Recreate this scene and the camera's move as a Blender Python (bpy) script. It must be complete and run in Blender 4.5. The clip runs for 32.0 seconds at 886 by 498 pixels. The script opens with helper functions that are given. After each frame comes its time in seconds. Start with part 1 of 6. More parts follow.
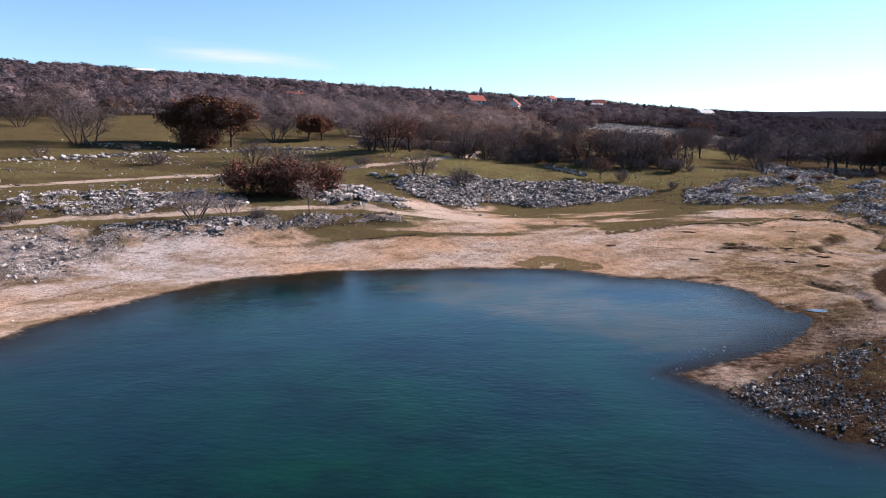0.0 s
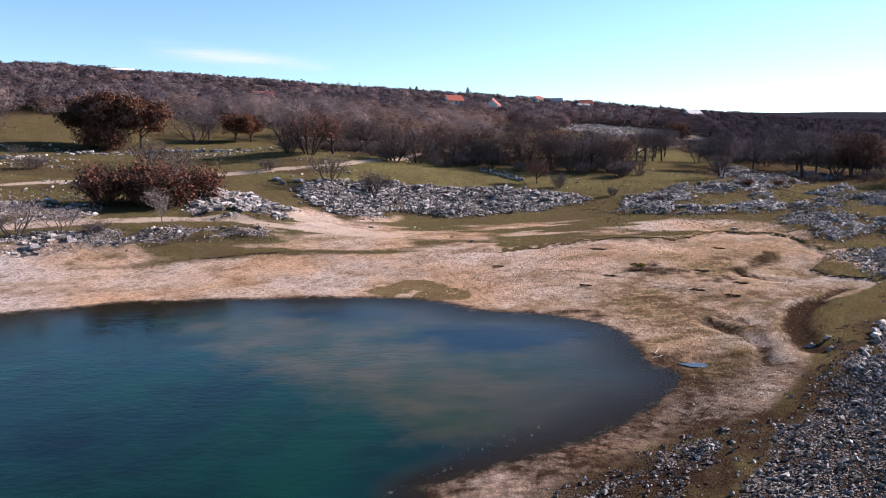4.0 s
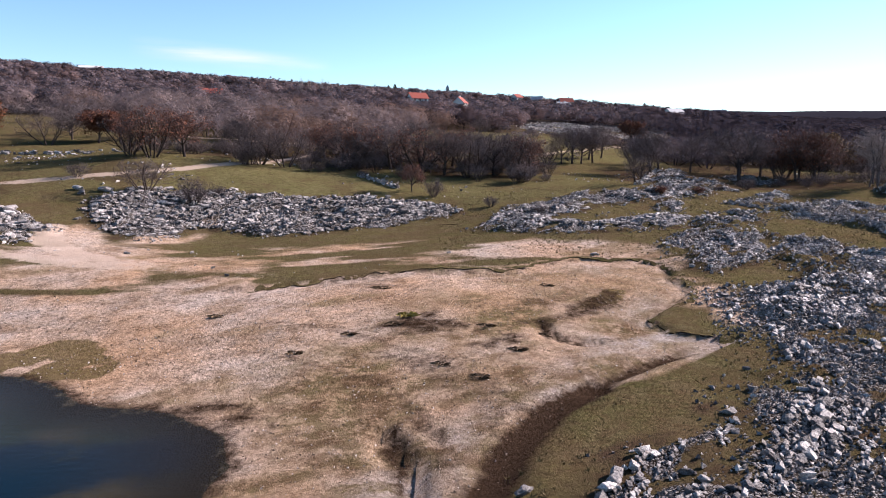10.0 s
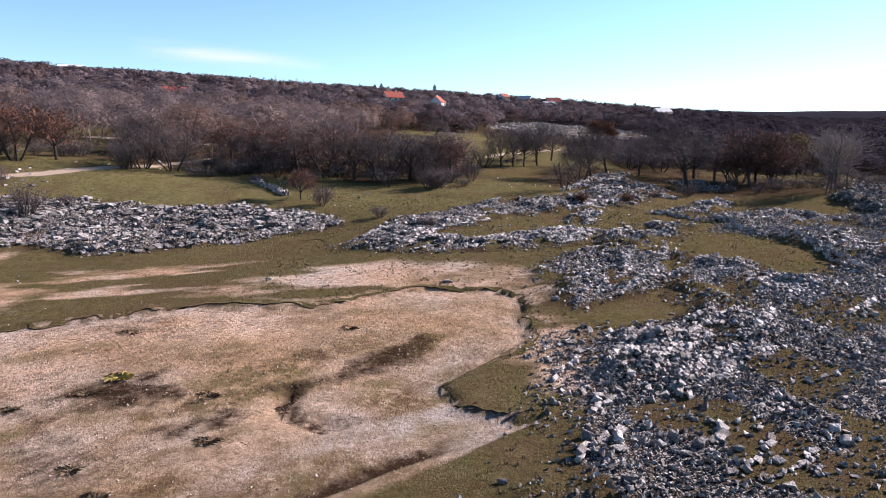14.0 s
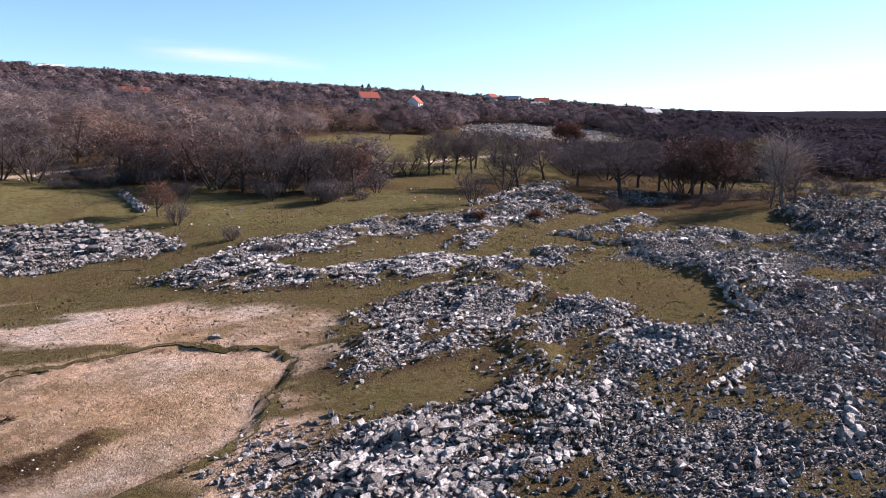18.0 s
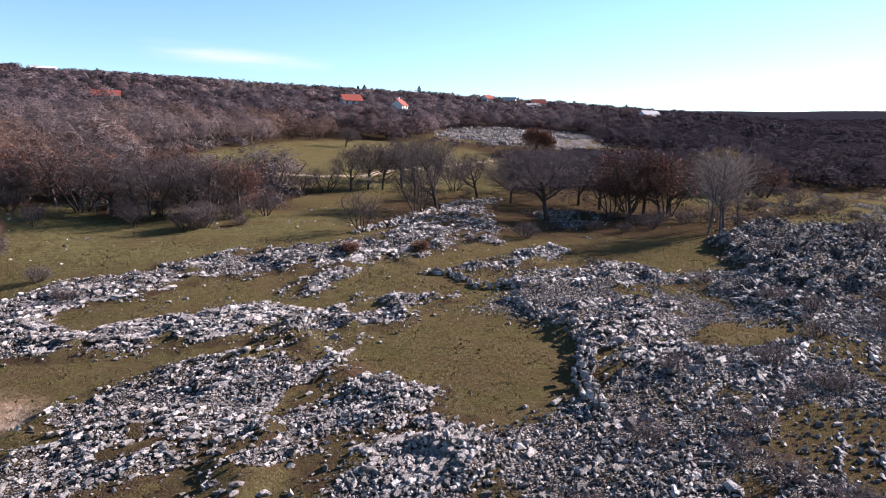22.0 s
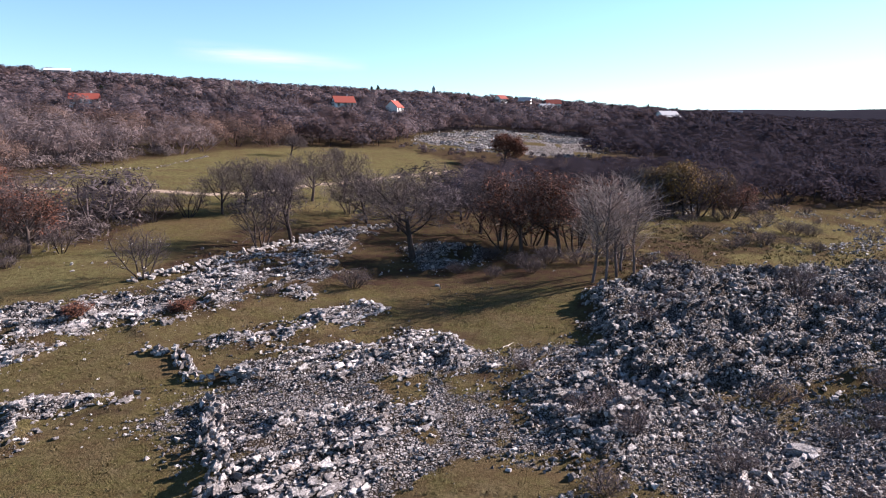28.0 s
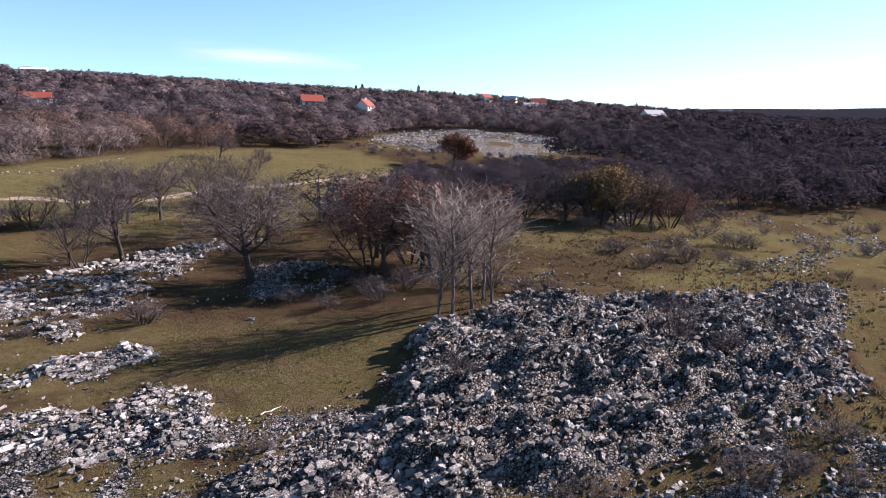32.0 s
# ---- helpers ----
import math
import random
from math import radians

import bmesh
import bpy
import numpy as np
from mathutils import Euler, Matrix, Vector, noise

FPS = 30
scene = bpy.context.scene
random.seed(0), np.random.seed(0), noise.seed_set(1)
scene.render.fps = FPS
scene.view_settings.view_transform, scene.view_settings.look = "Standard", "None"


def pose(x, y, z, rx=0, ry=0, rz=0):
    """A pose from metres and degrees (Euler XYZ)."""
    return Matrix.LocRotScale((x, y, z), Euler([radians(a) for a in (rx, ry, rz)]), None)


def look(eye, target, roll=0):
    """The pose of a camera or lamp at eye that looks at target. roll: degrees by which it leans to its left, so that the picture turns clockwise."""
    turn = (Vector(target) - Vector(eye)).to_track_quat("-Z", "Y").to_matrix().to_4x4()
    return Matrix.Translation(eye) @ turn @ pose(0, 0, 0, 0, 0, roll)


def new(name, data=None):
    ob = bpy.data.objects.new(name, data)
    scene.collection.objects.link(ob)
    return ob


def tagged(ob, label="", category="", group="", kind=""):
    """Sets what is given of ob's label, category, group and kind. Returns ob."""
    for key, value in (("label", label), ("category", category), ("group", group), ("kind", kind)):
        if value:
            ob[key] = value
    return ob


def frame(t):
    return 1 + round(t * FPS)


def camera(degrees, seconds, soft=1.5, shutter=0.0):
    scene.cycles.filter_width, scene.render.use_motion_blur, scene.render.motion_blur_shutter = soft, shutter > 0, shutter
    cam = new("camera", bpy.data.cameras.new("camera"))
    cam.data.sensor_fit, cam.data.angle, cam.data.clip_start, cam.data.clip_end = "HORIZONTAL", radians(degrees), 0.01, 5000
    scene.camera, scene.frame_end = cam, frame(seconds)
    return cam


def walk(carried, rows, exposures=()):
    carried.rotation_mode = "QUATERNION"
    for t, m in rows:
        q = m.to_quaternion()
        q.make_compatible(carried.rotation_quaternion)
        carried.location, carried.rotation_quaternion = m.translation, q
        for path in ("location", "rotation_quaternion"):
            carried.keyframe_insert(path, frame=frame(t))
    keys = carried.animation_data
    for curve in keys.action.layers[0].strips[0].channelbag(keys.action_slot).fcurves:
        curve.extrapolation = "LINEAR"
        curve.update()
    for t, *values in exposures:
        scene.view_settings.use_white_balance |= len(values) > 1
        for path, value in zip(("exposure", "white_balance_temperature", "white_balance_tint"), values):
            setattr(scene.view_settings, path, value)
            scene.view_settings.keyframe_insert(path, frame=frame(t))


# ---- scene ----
cam = camera(65.7, 32.0, 1.0)
METRES, EYE, TILT, LEAN, TURN = 114.286, 9.6, 3.25, 1.45, 0.0
ROWS = [
    (0.0, 0.0, 0.0, 0.0, 0.31, -12.05, -1.45),
    (0.5, 0.0114, 0.0103, -0.0002, 0.28, -12.03, -1.46),
    (1.0, 0.0229, 0.0207, -0.0005, 0.25, -12.02, -1.47),
    (1.5, 0.0344, 0.0311, -0.0007, 0.22, -12.0, -1.47),
    (2.0, 0.0457, 0.0416, -0.0009, 0.19, -11.99, -1.47),
    (2.5, 0.0571, 0.0521, -0.0011, 0.17, -11.99, -1.47),
    (3.0, 0.0685, 0.0625, -0.0012, 0.15, -11.98, -1.47),
    (3.5, 0.0799, 0.073, -0.0015, 0.15, -11.97, -1.46),
    (5.5, 0.1248, 0.1144, -0.0021, 0.06, -11.99, -1.47),
    (6.0, 0.1371, 0.1257, -0.0024, 0.03, -12.0, -1.47),
    (6.5, 0.1478, 0.1355, -0.0026, 0.01, -12.01, -1.46),
    (7.0, 0.1601, 0.1467, -0.0028, -0.0, -12.02, -1.47),
    (7.5, 0.1709, 0.1564, -0.003, -0.01, -12.02, -1.46),
    (8.0, 0.1834, 0.1674, -0.0031, -0.01, -12.02, -1.46),
    (8.5, 0.1944, 0.177, -0.0032, -0.03, -12.03, -1.45),
    (9.0, 0.2069, 0.1878, -0.0034, -0.04, -12.02, -1.45),
    (9.5, 0.2179, 0.1973, -0.0036, -0.06, -12.03, -1.44),
    (10.0, 0.2305, 0.208, -0.0037, -0.08, -12.03, -1.43),
    (10.5, 0.2416, 0.2173, -0.004, -0.1, -12.01, -1.42),
    (11.0, 0.2542, 0.2281, -0.0042, -0.11, -12.01, -1.41),
    (11.5, 0.2653, 0.2374, -0.0043, -0.12, -12.0, -1.41),
    (12.0, 0.2779, 0.2482, -0.0046, -0.11, -12.01, -1.43),
    (12.5, 0.289, 0.2578, -0.0047, -0.12, -12.01, -1.41),
    (13.0, 0.3017, 0.2687, -0.0049, -0.13, -12.0, -1.42),
    (13.5, 0.3127, 0.2782, -0.0049, -0.12, -12.0, -1.42),
    (14.0, 0.3253, 0.289, -0.0047, -0.11, -12.02, -1.44),
    (14.5, 0.3363, 0.2984, -0.0045, -0.12, -12.01, -1.45),
    (16.5, 0.3844, 0.3383, -0.0026, -0.03, -12.04, -1.42),
    (17.0, 0.3972, 0.3488, -0.0017, -0.01, -12.04, -1.44),
    (17.5, 0.4084, 0.3581, -0.0007, -0.02, -12.05, -1.46),
    (18.0, 0.4213, 0.3685, 0.0004, -0.01, -12.03, -1.44),
    (18.5, 0.4325, 0.3778, 0.0014, -0.02, -12.04, -1.44),
    (19.0, 0.4453, 0.3885, 0.0027, -0.04, -12.05, -1.41),
    (19.5, 0.4566, 0.3978, 0.004, -0.05, -12.02, -1.43),
    (20.0, 0.4694, 0.4084, 0.0054, -0.07, -12.02, -1.46),
    (20.5, 0.4807, 0.4177, 0.0067, -0.09, -12.03, -1.47),
    (21.0, 0.4934, 0.4283, 0.0085, 0.12, -12.04, -1.45),
    (21.5, 0.5047, 0.4375, 0.0101, 0.45, -12.03, -1.39),
    (22.0, 0.5175, 0.448, 0.0122, 0.79, -12.04, -1.38),
    (22.5, 0.5285, 0.4573, 0.0144, 1.1, -12.04, -1.37),
    (23.0, 0.5411, 0.468, 0.017, 1.63, -12.09, -1.34),
    (23.5, 0.5522, 0.4773, 0.0193, 2.13, -12.08, -1.3),
    (24.0, 0.5648, 0.4881, 0.022, 2.67, -12.1, -1.26),
    (24.5, 0.5759, 0.4977, 0.0243, 3.15, -12.16, -1.23),
    (26.5, 0.6231, 0.5393, 0.0256, 3.68, -12.17, -1.15),
    (27.0, 0.6346, 0.55, 0.025, 3.65, -12.17, -1.17),
    (27.5, 0.6464, 0.5608, 0.0246, 3.66, -12.17, -1.16),
    (28.0, 0.658, 0.5714, 0.0244, 3.63, -12.17, -1.15),
    (28.5, 0.6697, 0.5821, 0.0243, 3.63, -12.17, -1.17),
    (29.0, 0.6814, 0.5927, 0.0242, 3.62, -12.17, -1.16),
    (29.5, 0.693, 0.6033, 0.024, 3.61, -12.16, -1.14),
    (30.0, 0.7046, 0.6141, 0.024, 3.59, -12.19, -1.14),
    (30.5, 0.7161, 0.6249, 0.0239, 3.57, -12.19, -1.13),
    (31.0, 0.7277, 0.6357, 0.0238, 3.58, -12.19, -1.13),
    (31.5, 0.7393, 0.6465, 0.0236, 3.58, -12.19, -1.12),
    (32.0, 0.7508, 0.6575, 0.0234, 3.56, -12.21, -1.09),
]
walk(cam, [(t, pose(0, 0, EYE, TILT, LEAN, TURN) @ pose(METRES * x, METRES * y, METRES * z, 90 + pitch, roll, yaw)) for t, x, y, z, yaw, pitch, roll in ROWS],
     [(0.0, 1.69, 5850, 22), (8.0, 1.77, 5850, 22), (20.0, 1.81, 5850, 22), (27.0, 1.89, 5850, 22), (32.0, 1.89, 5850, 22)])

# ---- light ----
SUN_AZ, SUN_EL = radians(62.0), radians(24.0)      # azimuth from +y towards +x
world = bpy.data.worlds.new("sky_world")
scene.world = world
world.use_nodes = True
wt = world.node_tree
sky = wt.nodes.new("ShaderNodeTexSky")
sky.sky_type, sky.sun_disc = "NISHITA", False
sky.sun_elevation, sky.sun_rotation = SUN_EL, SUN_AZ
sky.altitude, sky.air_density, sky.dust_density, sky.ozone_density = 500, 1.0, 0.05, 1.0
wt.nodes["Background"].inputs["Strength"].default_value = 0.050
tint = wt.nodes.new("ShaderNodeMix")          # the clear winter sky is a little more cyan than the model's
tint.data_type, tint.blend_type = "RGBA", "MULTIPLY"
tint.inputs[0].default_value, tint.inputs[7].default_value = 1.0, (0.88, 1.06, 1.10, 1)
wt.links.new(sky.outputs["Color"], tint.inputs[6])
wt.links.new(tint.outputs[2], wt.nodes["Background"].inputs["Color"])
sun = new("sun", bpy.data.lights.new("sun", "SUN"))
sun.data.energy, sun.data.angle, sun.data.color = 5.0, radians(0.5), (1.0, 0.885, 0.755)
sun.matrix_world = look((0, 0, 300), (-math.sin(SUN_AZ) * math.cos(SUN_EL), -math.cos(SUN_AZ) * math.cos(SUN_EL), 300 - math.sin(SUN_EL)))


# ---- small numeric tools ----
def vnoise(x, y, seed=0):
    """Smooth value noise, 0 to 1, on arrays."""
    x, y = np.asarray(x, float), np.asarray(y, float)
    ix, iy = np.floor(x).astype(np.int64), np.floor(y).astype(np.int64)
    fx, fy = x - ix, y - iy
    fx, fy = fx * fx * (3 - 2 * fx), fy * fy * (3 - 2 * fy)

    def h(a, b):
        n = (a * 374761393 + b * 668265263 + seed * 982451653) & 0x7FFFFFFF
        n = ((n ^ (n >> 13)) * 1274126177) & 0x7FFFFFFF
        n = ((n ^ (n >> 15)) * 461845907) & 0x7FFFFFFF
        return ((n ^ (n >> 14)) & 0xFFFFF) / 0xFFFFF
    return (h(ix, iy) * (1 - fx) + h(ix + 1, iy) * fx) * (1 - fy) + (h(ix, iy + 1) * (1 - fx) + h(ix + 1, iy + 1) * fx) * fy


def fbm(x, y, size, octaves=4, seed=0):
    out, amp, tot = 0.0, 1.0, 0.0
    for k in range(octaves):
        out = out + amp * vnoise(np.asarray(x) / size * 2 ** k + 17.3 * k, np.asarray(y) / size * 2 ** k - 9.1 * k, seed + k)
        tot += amp
        amp *= 0.5
    return out / tot


def smooth(a, b, v):
    u = np.clip((v - a) / (b - a), 0, 1)
    return u * u * (3 - 2 * u)


def bump_at(x, y, cx, cy, r, h):
    return h * np.exp(-((x - cx) ** 2 + (y - cy) ** 2) / (r * r))


def line_dist(x, y, pts, closed=False):
    """Distance to a line of points."""
    best = np.full(np.shape(x), 1e9)
    ends = list(zip(pts, pts[1:] + pts[:1])) if closed else list(zip(pts, pts[1:]))
    for (ax, ay), (bx, by) in ends:
        dx, dy = bx - ax, by - ay
        k = np.clip(((x - ax) * dx + (y - ay) * dy) / (dx * dx + dy * dy + 1e-12), 0, 1)
        best = np.minimum(best, np.hypot(x - ax - k * dx, y - ay - k * dy))
    return best


def poly_dist(x, y, pts):
    """Signed distance to a closed outline, negative inside."""
    inside = np.zeros(np.shape(x), bool)
    for (ax, ay), (bx, by) in zip(pts, pts[1:] + pts[:1]):
        inside ^= ((ay > y) != (by > y)) & (x < (bx - ax) * (y - ay) / (by - ay + 1e-12) + ax)
    d = line_dist(x, y, pts, True)
    return np.where(inside, -d, d)


def near_box(x, y, pts, margin):
    xs, ys = [p[0] for p in pts], [p[1] for p in pts]
    return (x > min(xs) - margin) & (x < max(xs) + margin) & (y > min(ys) - margin) & (y < max(ys) + margin)


def zone(x, y, pts, soft=0.8, line=False, width=0.0):
    """1 inside the outline (or near the line), 0 outside, with a soft edge."""
    out = np.zeros(np.shape(x))
    m = near_box(x, y, pts, width + soft + 1)
    if m.any():
        d = line_dist(x[m], y[m], pts) - width if line else poly_dist(x[m], y[m], pts)
        out[m] = 1 - smooth(-soft, soft, d)
    return out


# ---- plan of the place, in metres ----
SHORE = [(-21.8, 32.4), (-21.8, 35.2), (-20.7, 37.7), (-18.9, 41.5), (-16.2, 46.4), (-14.0, 48.4), (-9.9, 50.5), (-5.8, 51.4), (-1.3, 51.6), (2.3, 52.3),
         (8.4, 51.8), (10.9, 50.3), (12.6, 48.8), (16.6, 47.8), (18.9, 46.1), (19.9, 43.6), (19.7, 40.5), (19.8, 38.8), (20.6, 37.3), (19.2, 35.0),
         (16.6, 32.4), (13.9, 30.2), (11.9, 28.8), (9.7, 27.8), (11.0, 25.5), (12.0, 22.9), (12.9, 21.1), (15.0, 20.6), (24, 12), (40, 2), (60, -40), (40, -120), (-60, -140), (-120, -60), (-70, 0), (-30, 18)]
BEACH = [(-40, 50), (-25, 52.5), (-9.9, 59.8), (-7.0, 61.1), (-2.2, 62.8), (5.1, 63.0), (15.0, 64.5), (23.3, 67.6), (28.1, 67.9), (33.0, 69.3), (36.2, 72.0), (39.8, 71.9), (41.8, 71.0),
         (41.4, 67.3), (41.5, 64.4), (39.3, 61.3), (37.2, 58.8), (37.9, 56.8), (40.6, 55.6), (35.3, 50.3), (32.4, 48.7), (29.4, 45.2), (27.0, 39.3), (25.5, 36.9), (22.5, 33.3), (14, 26.5), (10, 26), (0, 30), (-30, 30)]
ROCKS = {
    "bank_far": [(-7.2, 89.1), (-4.4, 93.2), (4.6, 97.3), (10.6, 96.0), (19.1, 98.2), (27.3, 96.1), (28.5, 93.5), (23.6, 89.8), (18.4, 86.0), (9.8, 83.5), (3.3, 85.7), (3.5, 79.8), (1.9, 78.3), (-2.0, 80.6)],
    "ridge_a": [(30.4, 85.3), (32.9, 93.9), (37.4, 96.3), (42.3, 103.6), (48.8, 105.0), (57.6, 113.0), (57.2, 105.3), (51.7, 101.4), (47.0, 96.7), (44.3, 97.3), (39.7, 92.0)],
    "ridge_b": [(31.2, 83.2), (32.1, 89.3), (36.6, 87.4), (40.1, 84.7), (43.7, 88.0), (47.0, 90.9), (50.4, 90.4), (46.9, 85.0), (40.4, 81.8), (35.0, 81.1)],
    "knoll": [(42.3, 73.2), (44.7, 78.3), (48.3, 83.7), (53.2, 92.6), (58.8, 93.8), (53.5, 84.2), (52.9, 78.9), (51.3, 74.7), (47.5, 71.1), (44.9, 68.8), (43.8, 70.9)],
    "knoll_b": [(53.3, 82.7), (58.0, 79.3), (56.8, 76.5), (54.0, 74.8), (53.6, 69.9), (52.8, 67.9), (54.1, 65.2), (50.4, 66.6), (50.7, 72.9)],
    "shelf": [(44.1, 61.3), (46.5, 65.4), (48.5, 66.0), (50.2, 65.0), (48.4, 62.7), (46.5, 60.0), (44.1, 58.7), (43.8, 60.6)],
    "shelf_b": [(48.3, 60.7), (51.2, 63.6), (53.6, 65.7), (53.8, 64.2), (51.2, 61.9), (48.4, 59.1), (47.0, 58.1), (46.2, 58.1)],
    "shelf_c": [(54.7, 73.1), (58.4, 76.6), (61.8, 75.8), (61.1, 73.4), (57.5, 70.1), (56.2, 71.5)],
    "slope": [(53.7, 110.3), (55.1, 116.3), (60.0, 127.2), (62.2, 133.3), (64.7, 131.5), (61.5, 119.9), (64.2, 116.9), (62.9, 110.1), (60.1, 111.2), (58.4, 105.6), (56.2, 101.6), (54.0, 104.6)],
    "slope_b": [(48.1, 92.6), (49.6, 95.6), (50.9, 100.8), (52.8, 105.9), (55.0, 103.4), (52.9, 100.5), (51.1, 95.3), (49.6, 93.6)],
    "strip": [(60.2, 100.5), (62.7, 104.3), (66.6, 109.5), (69.1, 108.0), (66.0, 103.5), (62.8, 100.9)],
    "strip_b": [(63.0, 97.4), (66.3, 102.2), (68.6, 101.2), (71.3, 104.9), (75.0, 102.9), (75.8, 99.9), (73.2, 97.7), (68.6, 97.1), (64.4, 96.0)],
    "yard": [(66.7, 93.8), (73.3, 94.7), (71.8, 87.3), (73.4, 84.5), (69.4, 81.2), (67.3, 80.2), (65.9, 81.4), (66.5, 86.2), (65.0, 89.5)],
    "mound": [(81.4, 106.2), (83.3, 111.9), (88.0, 117.5), (97.6, 121.6), (113.2, 128.9), (104.0, 108.2), (93.2, 100.8), (88.0, 97.5), (83.3, 95.1), (83.2, 100.8)],
    "mound_b": [(77.0, 99.0), (79.3, 101.4), (83.6, 103.5), (83.3, 95.1), (81.0, 90.7), (78.1, 91.7), (76.6, 97.1)],
    "outcrop": [(-13.0, 72.1), (-16.3, 84.4), (-10.4, 82.1), (-5.1, 78.1), (-4.5, 73.7), (-11.2, 70.9)],
    "strip_w": [(-42.7, 65.5), (-37.2, 70.6), (-29.5, 73.1), (-22.3, 73.3), (-20.4, 68.5), (-25.9, 65.1), (-34.3, 61.1), (-37.6, 58.5)],
    "bank_w": [(-35.8, 53.8), (-26.8, 59.2), (-20.8, 63.7), (-12.7, 66.7), (-5.1, 69.0), (-4.6, 66.6), (-13.2, 64.0), (-25.1, 55.9), (-25.2, 51.2), (-26.9, 46.5), (-28.5, 43.0)],
    "oak_rocks": [(67.2, 126.1), (69.7, 130.3), (75.1, 127.7), (74.5, 121.1), (70.4, 118.0)],
    "spit": [(12.2, 26.0), (14.3, 27.4), (17.7, 29.9), (19.8, 31.4), (22.5, 31.8), (26.9, 36.3), (28.0, 28.0), (22, 18), (14.5, 20.5), (12.6, 21.6), (11.6, 24.0)],
    "pavement_e": [(28.4, 39.2), (31.7, 42.4), (35.4, 45.4), (42.9, 53.7), (41, 46), (30.1, 32.7), (25.4, 32.9), (27.1, 36.7)],
}
RUBBLE = [(41.7, 63.7), (44.1, 63.8), (46, 66), (50, 67), (54, 70), (57.3, 73.1), (62, 77.0), (66, 79), (70, 84), (74, 85), (76, 91), (80, 95), (88, 98), (100, 104), (112, 100), (96, 76), (70, 56), (48, 44), (38, 40), (33, 41), (38, 50), (41.5, 57)]
POCKETS = [
    [(54.7, 80.1), (54.2, 82.9), (56.1, 86.5), (58.9, 89.6), (61.2, 89.9), (63.7, 87.2), (65.0, 84.9), (64.3, 81.3), (64.2, 78.6), (59.2, 77.9), (58.4, 79.5)],
    [(72.0, 87.0), (74.3, 90.0), (78.6, 91.3), (78.8, 89.0), (75.2, 85.7), (72.1, 85.1)],
    [(70.3, 109.1), (74.2, 113.1), (79.7, 114.3), (81.5, 108.0), (79.3, 103.6), (75.1, 102.3), (72.8, 106.3)],
    [(46.2, 69.2), (49.5, 70.8), (51.0, 68.5), (49.2, 67.2), (46.0, 66.4), (44.6, 66.6)],
]
DAMP = [
    [(22.2, 56.3), (23.0, 57.6), (25.7, 59.4), (27.5, 58.2), (28.6, 57.0), (32.6, 59.2), (33.5, 61.1), (36.8, 64.9), (37.8, 64.9), (36.3, 61.2), (33.1, 58.7), (29.5, 57.0), (26.2, 56.0), (23.4, 55.4)],
    [(24.1, 52.9), (25.4, 54.1), (26.5, 51.9), (26.2, 50.4), (25.1, 50.8)],
    [(26.6, 53.0), (27.7, 54.6), (28.7, 53.7), (27.7, 52.3)],
    [(28.0, 54.4), (29.0, 56.4), (30.2, 55.6), (29.6, 53.2)],
    [(14.5, 48.9), (16.0, 49.6), (19.0, 48.2), (20.6, 46.0), (19.6, 45.6), (17.6, 47.6)],
]
SANDS = [
    [(1.4, 75.1), (2.1, 77.8), (2.9, 86.4), (6.4, 87.2), (9.8, 83.5), (3.9, 77.6)],
    [(25.0, 73.3), (32.6, 78.0), (40.9, 77.6), (42.6, 74.8), (38.2, 73.9), (28.9, 72.0)],
    [(-5.4, 78.8), (-3.3, 81.7), (-0.1, 78.2), (4.3, 72.6), (14.7, 69.7), (14.8, 67.5), (1.9, 68.3)],
    [(40.0, 66.5), (44.0, 66.0), (45.5, 62), (42.5, 57.5), (40.5, 58.5), (42.0, 62)],
]
SCARPS = [
    [(14.8, 63.9), (19.8, 66.0), (22.7, 67.4), (26.4, 68.4), (28.1, 67.9), (31.0, 68.8), (33.7, 70.3), (36.2, 72.0), (39.8, 71.9), (41.8, 71.0), (41.4, 67.3), (41.5, 64.4), (39.3, 61.3), (37.2, 58.8), (37.9, 56.8), (39.4, 56.1), (40.0, 55.1)],
    [(-10.1, 60.1), (-8.7, 60.9), (-5.4, 61.8), (-2.4, 62.8)],
    [(25.5, 88.4), (28.0, 87.6), (29.1, 83.6)],
]
TRACKS = [
    ([(-60, 42), (-36.9, 56.3), (-33.1, 59.9), (-25.8, 64.2), (-19.9, 67.6), (-13.3, 70.0), (-8.2, 71.2), (-4.0, 70.0), (4.1, 68.9), (10, 68.0)], 0.9),
    ([(-5.0, 79.0), (-3, 74.5), (1.0, 71.1), (6.9, 69.2), (14.9, 66.6)], 1.2),
    ([(-80, 55), (-46.8, 72.1), (-40.8, 77.6), (-32.0, 85.1), (-21.2, 90.6), (-15.2, 93.6), (-7.4, 99.0), (-3.1, 103.3), (3.7, 114.7), (6, 130)], 0.8),
    ([(-20, 145), (25.6, 148.4), (31.8, 150.1), (45.1, 152.7), (49.4, 162.9), (56.2, 173.1), (68.5, 197.2), (90, 230)], 1.0),
]
GULLIES = [
    ([(24.4, 45.6), (24.9, 44.2), (25.3, 42.5), (25.5, 40.9), (24.8, 39.2), (24.5, 38.2)], 0.18, 0.40),
    ([(37.1, 53.4), (34.3, 50.9), (32.1, 48.9)], 0.25, 0.30),
    ([(32.4, 49.0), (30.4, 47.0), (29.0, 44.6), (27.8, 41.6), (27.2, 39.8)], 0.60, 0.24),
    ([(31.3, 58.0), (31.5, 56.4), (32.2, 55.4), (33.4, 54.7)], 0.22, 0.40),
    ([(25.6, 46.4), (26.3, 44.4)], 0.15, 0.25),
]
